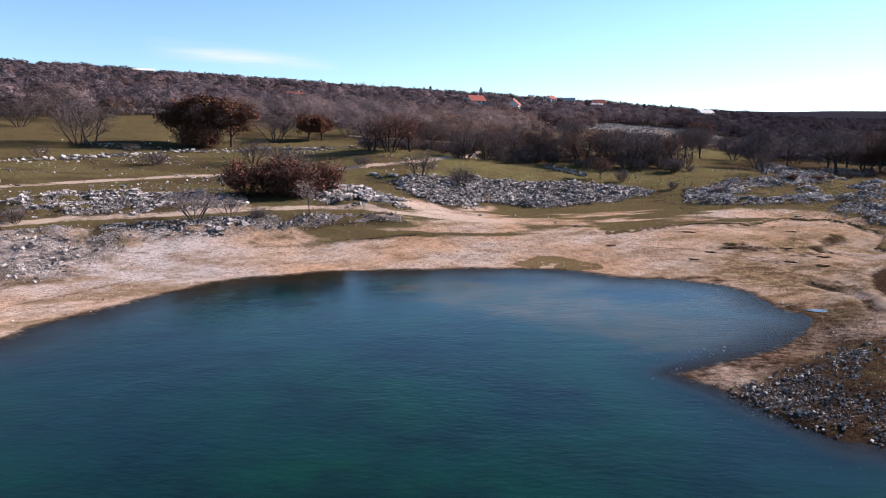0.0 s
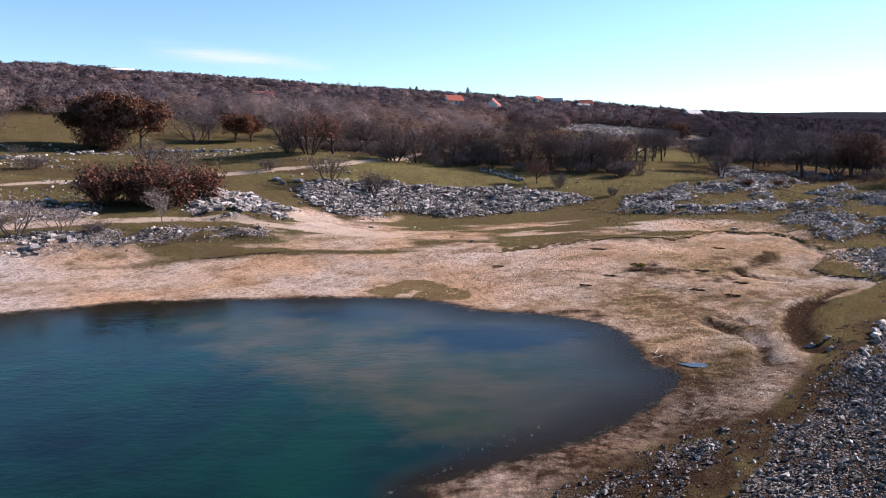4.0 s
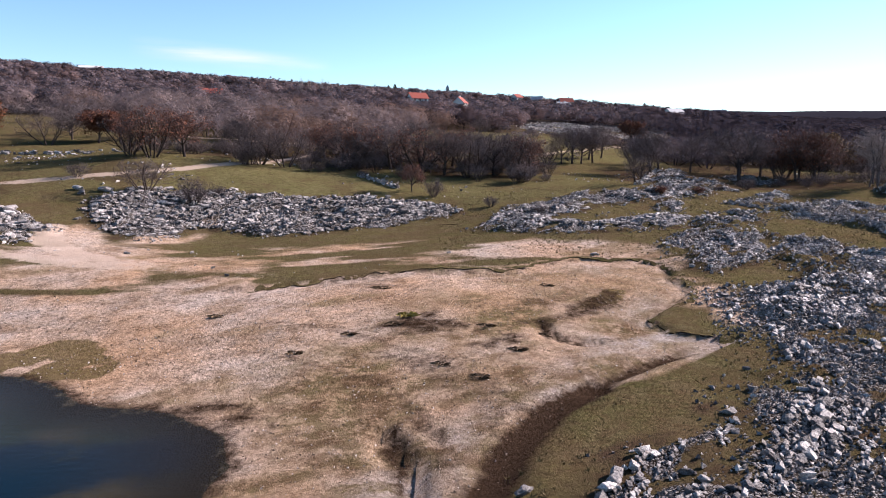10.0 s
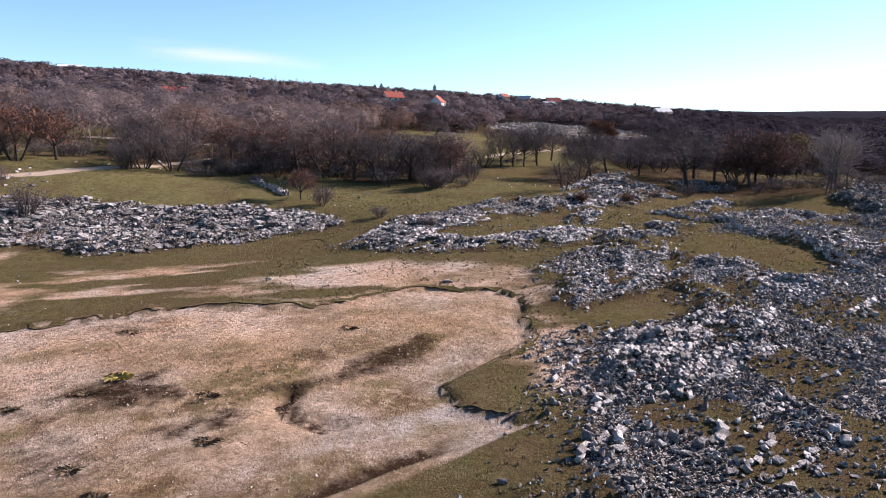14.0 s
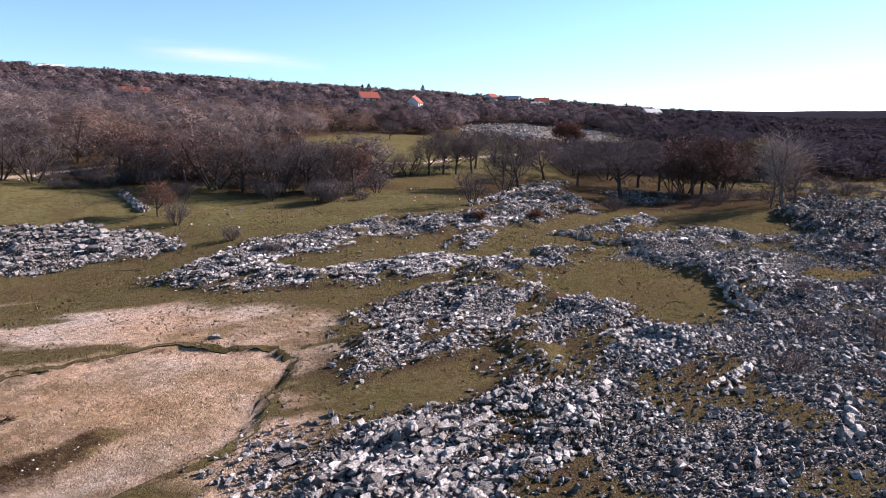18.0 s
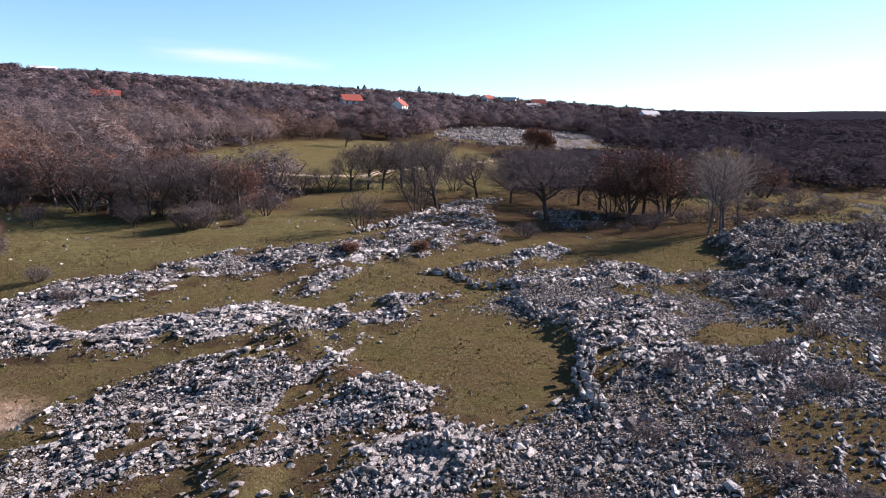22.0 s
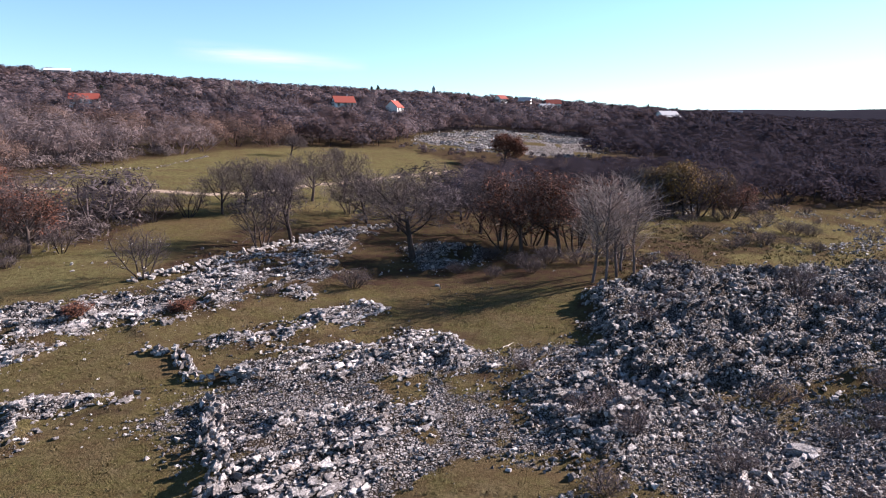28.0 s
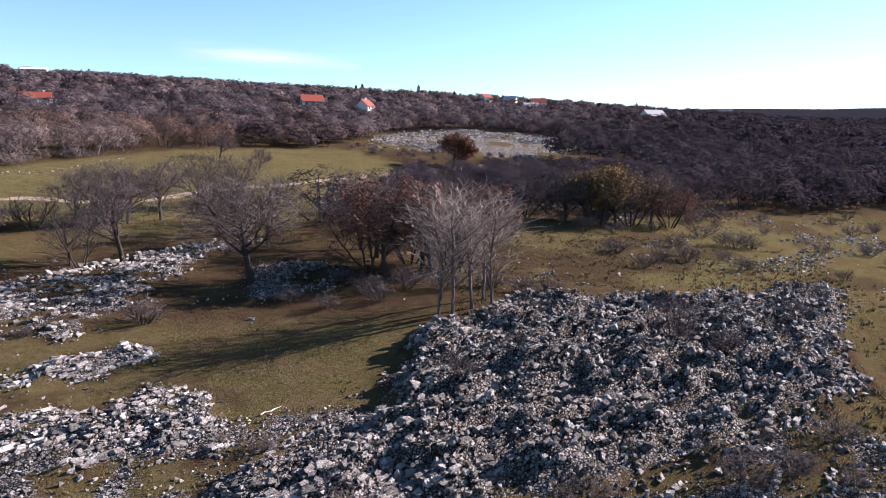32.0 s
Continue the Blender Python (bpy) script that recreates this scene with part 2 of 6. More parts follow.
PUDDLE = (21.6, 38.7)
FRONT_X = [-400, -120, -80, -40, -25, 0, 20, 40, 43, 66, 70, 95, 110, 130, 160, 400]
FRONT_Y = [150, 140, 134, 140, 138, 128, 124, 124, 146, 146, 138, 162, 170, 185, 205, 240]
MEADOW = [(16, 140), (14, 163), (20, 190), (24, 208), (38, 228), (56, 236), (68, 215), (72, 185), (66, 145), (45, 138)]
KARST = [(58, 246), (54, 292), (80, 340), (112, 338), (118, 290), (97, 246)]
PASTURE = [(-95, 125), (-70, 165), (-30, 172), (-8, 150), (-6, 132), (-40, 120)]


def base_height(x, y):
    """The slope of the land without the lake: a plain that climbs to a long hill, with a few swells and hollows."""
    far = 25 + 0.083 * (y - 350) - 0.073 * (x - 11)
    r = np.hypot(x - 35, y - 100)
    u, v = (x - 30) / 50, (y - 90) / 50
    near = 1.276 + 1.929 * u - 0.162 * v - 1.103 * u * v + 0.372 * u * u + 0.049 * v * v
    w = 1 - smooth(60, 150, r)
    swell = (bump_at(x, y, 8, 84, 14, -1.7) + bump_at(x, y, 26, 90, 10, -0.9) + bump_at(x, y, -9, 108, 16, 1.6)
             + bump_at(x, y, 90, 93, 9, -1.1) + bump_at(x, y, 86, 117, 9, 0.8) + bump_at(x, y, 50, 112, 14, 0.5))
    far = np.maximum(far, -6.0 + 0.03 * np.minimum(r, 500))
    # beyond the crest the land falls to a plain with one low ridge on the horizon
    crest = smooth(560, 760, r)
    plain = 20 + 20 * fbm(x, y, 900, 3, 5)
    ridge = 97 * smooth(2100, 3000, r) * (0.9 + 0.2 * fbm(x, y, 1500, 2, 8)) * smooth(-200, 900, x)
    return (far + w * near + swell + 5 * (fbm(x, y, 120, 3, 3) - 0.5) * smooth(150, 350, r)) * (1 - crest * 0.9) + crest * 0.9 * plain + ridge


SPARSE = [(29.5, 40.5), (36, 50), (40.8, 56.5), (41.8, 54), (40.8, 49.5), (37.5, 44.5), (33, 39.5)]


def rock_mask(x, y):
    wx = x + 2.8 * (fbm(x, y, 3.0, 4, 11) - 0.5)
    wy = y + 2.8 * (fbm(x, y, 3.0, 4, 12) - 0.5)
    out = np.zeros(np.shape(x))
    for pts in ROCKS.values():
        out = np.maximum(out, zone(wx, wy, pts, 1.3))
    for pts in POCKETS:
        out = out * (1 - zone(wx, wy, pts, 0.5))
    return out * (1 - 0.8 * zone(wx, wy, SPARSE, 1.2) * smooth(0.34, 0.50, fbm(x * 0.57 + y * 0.82, (y * 0.57 - x * 0.82) * 2.4, 4.0, 3, 16)))


def rubble_mask(x, y):
    wx = x + 4 * (fbm(x, y, 6.0, 3, 13) - 0.5)
    wy = y + 4 * (fbm(x, y, 6.0, 3, 14) - 0.5)
    out = zone(wx, wy, RUBBLE, 1.5) * (0.32 + 0.68 * smooth(0.34, 0.52, fbm(x, y, 4.0, 3, 15)))
    for pts in POCKETS:
        out = out * (1 - zone(wx, wy, pts, 0.6))
    return out * (1 - 0.85 * zone(wx, wy, SPARSE, 1.2))


def gaps_at(x, y):
    """Where the rock bands are broken by strips of turf along the strike, 0 to 1."""
    out = 0.12 + 0.88 * smooth(0.34, 0.48, fbm(x * 0.59 + y * 0.81, (y * 0.59 - x * 0.81) * 2.2, 3.4, 4, 74))
    whole = np.maximum(smooth(76, 79, x), smooth(31, 29, x) * smooth(74, 77, y))       # the mound and the far bank are unbroken
    return np.maximum(out, 0.85 * whole)


def broken_mask(x, y):
    return rock_mask(x, y) * gaps_at(x, y)


def strewn_mask(x, y):
    out = zone(x, y, [(60, 92), (66, 99), (74, 103), (82, 104), (84, 96), (79, 91), (76, 84), (70, 82), (66, 88)], 2.5) * (0.2 + 0.8 * smooth(0.36, 0.52, fbm(x, y, 3.0, 3, 76)))
    for pts in POCKETS:
        out = out * (1 - zone(x, y, pts, 0.6))
    return out


def shore_profile(x, y):
    d = poly_dist(x, y, SHORE)
    d = d + 0.9 * (fbm(x, y, 3.0, 3, 21) - 0.5) * (np.abs(d) < 12)
    shelf = -bump_at(x, y, 6.5, 27.0, 6.0, 1.1) - bump_at(x, y, 10, 20, 5, 0.9)
    return d, np.where(d > 0, 0.06 * d, np.minimum(np.maximum(0.14 * d, -4.0) + shelf * smooth(0, 3, -d), 0.02 * d))


def height(x, y, rocks=None, fine=True):
    """The ground's height at arrays x, y."""
    x, y = np.asarray(x, float), np.asarray(y, float)
    out = base_height(x, y)
    m = near_box(x, y, SHORE, 40)
    if m.any():
        d, prof = shore_profile(x[m], y[m])
        out[m] = np.where(d < 0, prof, prof + (np.maximum(out[m], 0.6) - prof) * smooth(3, 20, d))
    if fine:
        q = near_box(x, y, [(-60, 20), (130, 150)], 0)
        a, b = x[q], y[q]
        rk = rock_mask(a, b) if rocks is None else rocks[q]
        cliff = np.zeros(np.shape(a))
        for pts in SCARPS:
            cliff = np.maximum(cliff, zone(a, b, pts, 3.5, True, 2.0))
        wob = 0.9 * (fbm(a, b, 1.6, 3, 31) - 0.5)
        low = 1 - smooth(-0.22, 0.22, poly_dist(a + wob, b + wob, BEACH))
        out[q] = (out[q] - 0.28 * cliff * low + rk * np.where(b < 50, 0.3, 1.0 + 1.2 * smooth(78, 84, a)) * (0.08 + 0.55 * (1 - np.abs(2 * fbm(a * 0.86 + b * 0.51, (b * 0.86 - a * 0.51) * 2.2, 3.2, 3, 33) - 1)) ** 4)
                  + 0.10 * (fbm(a, b, 2.2, 3, 34) - 0.5) * smooth(0.05, 0.5, out[q]) + 0.25 * (fbm(a, b, 9.0, 2, 35) - 0.5) * smooth(0.3, 1.5, out[q]))
        for pts, wide, deep in GULLIES:
            out[q] -= deep * zone(a + 1.3 * wob, b + 1.3 * wob, pts, 0.45, True, wide)
        p = np.hypot((x - PUDDLE[0]) / 1.1, (y - PUDDLE[1]) / 0.55)
        out = out - 0.12 * np.exp(-p * p)
    return out


# ---- mesh and material tools ----
def link_mesh(name, verts, faces, material, parent=None, attrs=None, shade=False):
    """A mesh object from arrays of vertices and of triangles or quads."""
    verts, faces = np.asarray(verts, np.float32), np.asarray(faces, np.int32)
    me = bpy.data.meshes.new(name)
    n = faces.shape[1]
    me.vertices.add(len(verts))
    me.vertices.foreach_set("co", verts.ravel())
    me.loops.add(faces.size)
    me.loops.foreach_set("vertex_index", faces.ravel())
    me.polygons.add(len(faces))
    me.polygons.foreach_set("loop_start", np.arange(0, faces.size, n, dtype=np.int32))
    me.polygons.foreach_set("loop_total", np.full(len(faces), n, np.int32))
    me.polygons.foreach_set("use_smooth", np.full(len(faces), shade, bool))
    me.update(calc_edges=True)
    for key, values in (attrs or {}).items():
        a = me.attributes.new(key, "FLOAT", "POINT")
        a.data.foreach_set("value", np.asarray(values, np.float32).ravel())
    me.materials.append(material)
    ob = new(name, me)
    ob.parent = parent
    return ob


def part(name, bm, material, parent, label=""):
    me = bpy.data.meshes.new(name)
    bm.to_mesh(me)
    bm.free()
    me.materials.append(material)
    ob = new(name, me)
    ob.parent = parent
    return tagged(ob, label)


ALBEDO_SCALE = 0.82      # scales down each colour passed to Mat.colour, to deepen the dark tones


class Mat:
    """A node material, put together line by line."""

    def __init__(self, name, rough=0.9, spec=0.3):
        self.mat = bpy.data.materials.new(name)
        self.mat.use_nodes = True
        self.t = self.mat.node_tree
        self.bsdf = self.t.nodes["Principled BSDF"]
        self.bsdf.inputs["Roughness"].default_value = rough
        self.bsdf.inputs["Specular IOR Level"].default_value = spec
        self.pos = self.t.nodes.new("ShaderNodeNewGeometry").outputs["Position"]

    def put(self, socket, value):
        if hasattr(value, "links"):
            self.t.links.new(value, socket)
        elif isinstance(value, tuple) and len(value) == 3 and socket.type == "RGBA":
            socket.default_value = (*value, 1)
        else:
            socket.default_value = value

    def noise(self, scale, detail=4, rough=0.6, vector=None, out="Fac"):
        n = self.t.nodes.new("ShaderNodeTexNoise")
        n.inputs["Scale"].default_value, n.inputs["Detail"].default_value, n.inputs["Roughness"].default_value = scale, detail, rough
        self.put(n.inputs["Vector"], vector or self.pos)
        return n.outputs[out]

    def cells(self, scale, out="Color", feature="F1", vector=None):
        n = self.t.nodes.new("ShaderNodeTexVoronoi")
        n.feature = feature
        n.inputs["Scale"].default_value = scale
        self.put(n.inputs["Vector"], vector or self.pos)
        return n.outputs[out]

    def attr(self, name):
        n = self.t.nodes.new("ShaderNodeAttribute")
        n.attribute_name = name
        return n.outputs["Fac"]

    def ramp(self, fac, *stops):
        n = self.t.nodes.new("ShaderNodeValToRGB")
        el = n.color_ramp.elements
        while len(el) < len(stops):
            el.new(0.5)
        for e, (p, c) in zip(el, stops):
            e.position = p
            e.color = (c, c, c, 1) if isinstance(c, (int, float)) else (*c, 1)
        self.put(n.inputs["Fac"], fac)
        return n.outputs["Color"]

    def mix(self, fac, a, b, blend="MIX"):
        n = self.t.nodes.new("ShaderNodeMix")
        n.data_type, n.blend_type = "RGBA", blend
        self.put(n.inputs[0], fac)
        self.put(n.inputs[6], a)
        self.put(n.inputs[7], b)
        return n.outputs[2]

    def math(self, op, a, b=0.0, clamp=False):
        n = self.t.nodes.new("ShaderNodeMath")
        n.operation, n.use_clamp = op, clamp
        self.put(n.inputs[0], a)
        self.put(n.inputs[1], b)
        return n.outputs[0]

    def random(self):
        return self.t.nodes.new("ShaderNodeObjectInfo").outputs["Random"]

    def island(self):
        return self.t.nodes.new("ShaderNodeNewGeometry").outputs["Random Per Island"]

    def bump(self, height, strength=0.5, dist=0.05):
        n = self.t.nodes.new("ShaderNodeBump")
        n.inputs["Strength"].default_value, n.inputs["Distance"].default_value = strength, dist
        self.put(n.inputs["Height"], height)
        self.t.links.new(n.outputs["Normal"], self.bsdf.inputs["Normal"])

    def colour(self, c):
        c = self.mix(1.0, c, (ALBEDO_SCALE, ALBEDO_SCALE, ALBEDO_SCALE), "MULTIPLY")
        self.put(self.bsdf.inputs["Base Color"], c)
        return self.mat


def ground_material():
    m = Mat("ground_mixed", 1.0, 0.0)
    big, mid, fine = m.noise(0.09, 4), m.noise(0.6, 5), m.noise(9, 4, 0.7)
    ragged = m.math("SUBTRACT", m.noise(1.7, 7, 0.75), 0.5)

    def torn(key, lo=0.38, hi=0.60, much=1.1):
        """A painted zone whose edge frays on the scale of clods and tufts."""
        a = m.attr(key)
        return m.ramp(m.math("ADD", a, m.math("MULTIPLY", ragged, much)), (lo, 0.0), (hi, 1.0))

    grass = m.mix(m.ramp(big, (0.38, 0.0), (0.62, 1.0)), (0.124, 0.101, 0.041), (0.090, 0.081, 0.031))
    grass = m.mix(m.ramp(mid, (0.42, 0.0), (0.68, 1.0)), grass, (0.134, 0.101, 0.055))
    green = m.mix(m.ramp(mid, (0.35, 0.0), (0.65, 1.0)), (0.200, 0.178, 0.078), (0.148, 0.136, 0.050))
    grass = m.mix(m.math("MULTIPLY", m.attr("lush"), m.ramp(m.noise(0.11, 4), (0.28, 0.45), (0.55, 1.0))), grass, green)
    grass = m.mix(m.ramp(m.noise(2.2, 6, 0.7), (0.47, 0.0), (0.60, 0.65)), grass, (0.070, 0.045, 0.022))
    grass = m.mix(m.ramp(m.noise(7.0, 4, 0.7), (0.50, 0.0), (0.64, 0.55)), grass, (0.215, 0.165, 0.082))
    grass = m.mix(m.ramp(m.noise(28.0, 4, 0.8), (0.40, 0.0), (0.65, 0.75)), grass, (0.036, 0.028, 0.012))
    grass = m.mix(m.ramp(m.noise(0.22, 7, 0.7), (0.47, 0.0), (0.60, 0.5)), grass, m.mix(fine, (0.055, 0.034, 0.018), (0.125, 0.080, 0.045)))
    stones, grit = m.cells(7.0), m.cells(19.0)
    gravel = m.mix(m.ramp(m.noise(0.14, 4), (0.36, 0.0), (0.62, 1.0)), (0.57, 0.358, 0.218), (0.57, 0.446, 0.356))
    gravel = m.mix(m.attr("grey"), gravel, (0.50, 0.440, 0.405))
    gravel = m.mix(m.ramp(m.noise(0.33, 6, 0.7), (0.46, 0.0), (0.66, 0.8)), gravel, (0.26, 0.158, 0.088))
    gravel = m.mix(1.0, gravel, m.ramp(m.noise(1.3, 8, 0.75), (0.36, 0.62), (0.52, 1.0)), "MULTIPLY")
    gravel = m.mix(0.8, gravel, m.ramp(stones, (0.12, 0.45), (0.45, 0.85), (0.9, 1.0)), "MULTIPLY")
    gravel = m.mix(0.55, gravel, m.ramp(grit, (0.12, 0.35), (0.5, 0.85), (0.9, 1.08)), "MULTIPLY")
    gravel = m.mix(m.math("MULTIPLY", m.attr("stain"), 0.75), gravel, (0.37, 0.240, 0.140))
    stained = m.mix(m.ramp(m.noise(0.7, 4), (0.4, 0.0), (0.62, 1.0)), (0.095, 0.058, 0.030), (0.120, 0.092, 0.042))
    gravel = m.mix(m.math("MULTIPLY", m.attr("stain"), m.ramp(m.noise(1.1, 7, 0.78), (0.38, 0.1), (0.54, 1.0))), gravel, stained)
    gravel = m.mix(m.math("MULTIPLY", torn("moss"), 0.85), gravel, m.mix(m.ramp(m.noise(5.0, 5, 0.7), (0.4, 0.0), (0.6, 1.0)), (0.135, 0.100, 0.038), (0.085, 0.058, 0.026)))
    rubble = m.mix(m.ramp(stones, (0.2, 0.0), (0.8, 1.0)), (0.17, 0.152, 0.143), (0.56, 0.512, 0.485))
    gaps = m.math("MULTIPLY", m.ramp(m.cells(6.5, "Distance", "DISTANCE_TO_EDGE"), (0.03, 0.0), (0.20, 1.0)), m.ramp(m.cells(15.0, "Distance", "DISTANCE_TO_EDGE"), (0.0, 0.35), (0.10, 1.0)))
    # near-black gaps paint the shade between stones into the ground
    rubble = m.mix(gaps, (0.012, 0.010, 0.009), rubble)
    rubble = m.mix(m.ramp(m.noise(0.9, 6, 0.7), (0.46, 0.0), (0.60, 0.6)), rubble, m.mix(fine, (0.030, 0.020, 0.012), (0.075, 0.052, 0.028)))
    dirt = m.mix(mid, (0.54, 0.42, 0.33), (0.42, 0.31, 0.235))
    damp = m.mix(fine, (0.012, 0.008, 0.006), (0.060, 0.036, 0.022))
    # dead leaves, darkened further to carry the shade under the trees
    litter_and_shade = m.mix(fine, (0.026, 0.016, 0.012), (0.082, 0.050, 0.033))
    litter_and_shade = m.mix(m.ramp(m.noise(0.9, 5, 0.7), (0.42, 0.0), (0.58, 0.8)), litter_and_shade, (0.070, 0.055, 0.026))
    # crown-gap shade and the blue of distant air are put into this colour
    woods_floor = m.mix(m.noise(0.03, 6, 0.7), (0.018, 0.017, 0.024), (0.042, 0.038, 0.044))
    c = m.mix(torn("litter_and_shade", 0.25, 0.85), grass, litter_and_shade)
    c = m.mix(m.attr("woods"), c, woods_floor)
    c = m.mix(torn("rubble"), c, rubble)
    c = m.mix(torn("sand", 0.22, 0.82, 0.8), c, gravel)
    c = m.mix(m.math("MULTIPLY", torn("track", 0.3, 0.7, 1.5), 0.75), c, dirt)
    c = m.mix(torn("damp", 0.30, 0.80, 1.3), c, damp)
    h = m.math("ADD", m.math("MULTIPLY", m.noise(4.0, 4, 0.65), 1.5), m.noise(22.0, 5, 0.75))
    h = m.math("ADD", h, m.math("MULTIPLY", m.math("MULTIPLY", gaps, m.attr("rubble")), 1.6))
    m.bump(h, 0.9, 0.08)
    return m.colour(c)


def water_material():
    m = Mat("lake_water", 0.06, 0.25)
    d = m.attr("depth")
    warp = m.noise(0.12, 3)
    deep = m.mix(m.ramp(warp, (0.4, 0.0), (0.65, 1.0)), (0.0008, 0.023, 0.011), (0.0008, 0.014, 0.016))
    deep = m.mix(m.ramp(m.noise(0.22, 5, 0.6), (0.42, 0.0), (0.66, 0.8)), deep, (0.0006, 0.0035, 0.0055))
    bed = m.mix(m.ramp(m.noise(0.30, 6, 0.65), (0.40, 0.0), (0.60, 1.0)), (0.018, 0.028, 0.008), (0.054, 0.044, 0.017))
    cloudy = m.math("SUBTRACT", m.noise(0.45, 6, 0.65), 0.5)
    deep = m.mix(m.ramp(m.math("ADD", m.attr("shoal"), m.math("MULTIPLY", cloudy, 1.1)), (0.30, 0.0), (0.75, 1.0)), deep, bed)
    deep = m.mix(m.ramp(m.math("ADD", m.attr("hole"), m.math("MULTIPLY", cloudy, 1.4)), (0.30, 0.0), (0.70, 1.0)), deep, (0.0006, 0.008, 0.014))
    c = m.mix(m.ramp(d, (0.0, 0.0), (0.08, 0.5), (0.20, 1.0)), (0.030, 0.022, 0.016), deep)
    m.bsdf.inputs["IOR"].default_value = 1.33
    v = m.t.nodes.new("ShaderNodeMapping")
    v.inputs["Scale"].default_value = (0.9, 1.9, 1.0)
    v.inputs["Rotation"].default_value = (0, 0, 0.5)
    m.t.links.new(m.pos, v.inputs["Vector"])
    waves = m.math("ADD", m.noise(2.2, 3, 0.5, v.outputs[0]), m.math("MULTIPLY", m.noise(0.5, 2, 0.5, v.outputs[0]), 1.2))
    waves = m.math("MULTIPLY", waves, m.ramp(m.noise(0.07, 4, 0.6), (0.35, 0.4), (0.65, 1.5)))
    m.bump(waves, 0.24, 0.05)
    m.colour(c)
    clear = m.t.nodes.new("ShaderNodeBsdfTransparent")
    clear.inputs["Color"].default_value = (0.72, 0.80, 0.70, 1)
    mixer = m.t.nodes.new("ShaderNodeMixShader")
    m.put(mixer.inputs[0], m.ramp(d, (0.0, 0.25), (0.12, 0.75), (0.4, 1.0)))
    m.t.links.new(clear.outputs[0], mixer.inputs[1])
    m.t.links.new(m.bsdf.outputs[0], mixer.inputs[2])
    m.t.links.new(mixer.outputs[0], m.t.nodes["Material Output"].inputs["Surface"])
    return m.mat


def rock_material(name, island=True, pale=0.66, colour_scale=1.0):
    m = Mat(name, 0.9, 0.08)
    pick = m.island() if island else m.random()
    c = m.ramp(pick, (0.0, (0.12, 0.107, 0.104)), (0.45, (0.29, 0.264, 0.256)), (0.85, (0.53, 0.489, 0.470)), (1.0, (pale * 1.12, pale * 1.05, pale * 1.01)))
    c = m.mix(m.ramp(m.noise(3.0, 5), (0.46, 0.0), (0.7, 0.7)), c, (0.10, 0.092, 0.094))
    c = m.mix(m.ramp(m.noise(11.0, 4), (0.52, 0.0), (0.78, 0.45)), c, (0.55, 0.515, 0.49))
    c = m.mix(m.ramp(m.noise(1.2, 3), (0.6, 0.0), (0.75, 0.45)), c, (0.32, 0.23, 0.16))
    c = m.mix(1.0, c, (colour_scale * 1.02, colour_scale, colour_scale * 0.96), "MULTIPLY")
    c = m.mix(1.0, c, m.ramp(m.noise(17.0, 6, 0.8), (0.36, 0.42), (0.50, 0.98), (0.66, 1.12)), "MULTIPLY")
    m.bump(m.noise(9.0, 7, 0.78), 1.0, 0.14)
    return m.colour(c)


def bark_material(name, dark, light):
    m = Mat(name, 1.0, 0.0)
    c = m.mix(m.noise(4.0, 4), dark, light)
    c = m.mix(m.attr("tone"), c, tuple(1.7 * v for v in light))
    c = m.mix(m.math("MULTIPLY", m.random(), 0.4), c, (0.16, 0.12, 0.10))
    m.bump(m.noise(25.0, 3), 0.4, 0.02)
    return m.colour(c)


def leaf_material(name, a, b, c):
    m = Mat(name, 0.9, 0.05)
    col = m.ramp(m.island(), (0.0, a), (0.55, b), (1.0, c))
    col = m.mix(m.math("MULTIPLY", m.random(), 0.35), col, b)
    return m.colour(col)


def haze_material(name, dark, light, cover):
    """Twigs too fine to draw one by one: a cloud of small flakes that let part of the light through."""
    m = Mat(name, 1.0, 0.0)
    c = m.mix(m.ramp(m.noise(0.14, 3), (0.35, 0.0), (0.65, 1.0)), dark, light)
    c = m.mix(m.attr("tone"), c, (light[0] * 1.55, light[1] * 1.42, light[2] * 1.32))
    both = m.t.nodes.new("ShaderNodeMixShader")
    a, b = m.t.nodes.new("ShaderNodeBsdfDiffuse"), m.t.nodes.new("ShaderNodeBsdfTranslucent")
    m.put(a.inputs["Color"], c)
    m.put(b.inputs["Color"], c)
    both.inputs[0].default_value = 0.35
    m.t.links.new(a.outputs[0], both.inputs[1])
    m.t.links.new(b.outputs[0], both.inputs[2])
    clear = m.t.nodes.new("ShaderNodeBsdfTransparent")
    last = m.t.nodes.new("ShaderNodeMixShader")
    last.inputs[0].default_value = cover
    m.t.links.new(clear.outputs[0], last.inputs[1])
    m.t.links.new(both.outputs[0], last.inputs[2])
    m.t.links.new(last.outputs[0], m.t.nodes["Material Output"].inputs["Surface"])
    return m.mat


MAT_HAZE = haze_material("haze_of_twigs", (0.056, 0.046, 0.048), (0.130, 0.106, 0.106), 0.82)
MAT_HAZE_RED = haze_material("haze_of_red_twigs", (0.058, 0.042, 0.038), (0.118, 0.082, 0.068), 0.82)
# far twigs: their own purple, leaned bluer in place of distance haze
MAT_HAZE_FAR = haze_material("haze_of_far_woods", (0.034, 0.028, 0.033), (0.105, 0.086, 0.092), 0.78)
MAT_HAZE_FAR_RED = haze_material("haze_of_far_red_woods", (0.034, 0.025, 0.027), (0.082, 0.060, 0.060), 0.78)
# twig colours with the shade of the slope painted in
MAT_HAZE_SHADED = haze_material("haze_of_dark_woods", (0.022, 0.018, 0.023), (0.062, 0.051, 0.060), 0.82)
MAT_GROUND = ground_material()
MAT_WATER = water_material()
MAT_ROCK = rock_material("limestone_rubble")
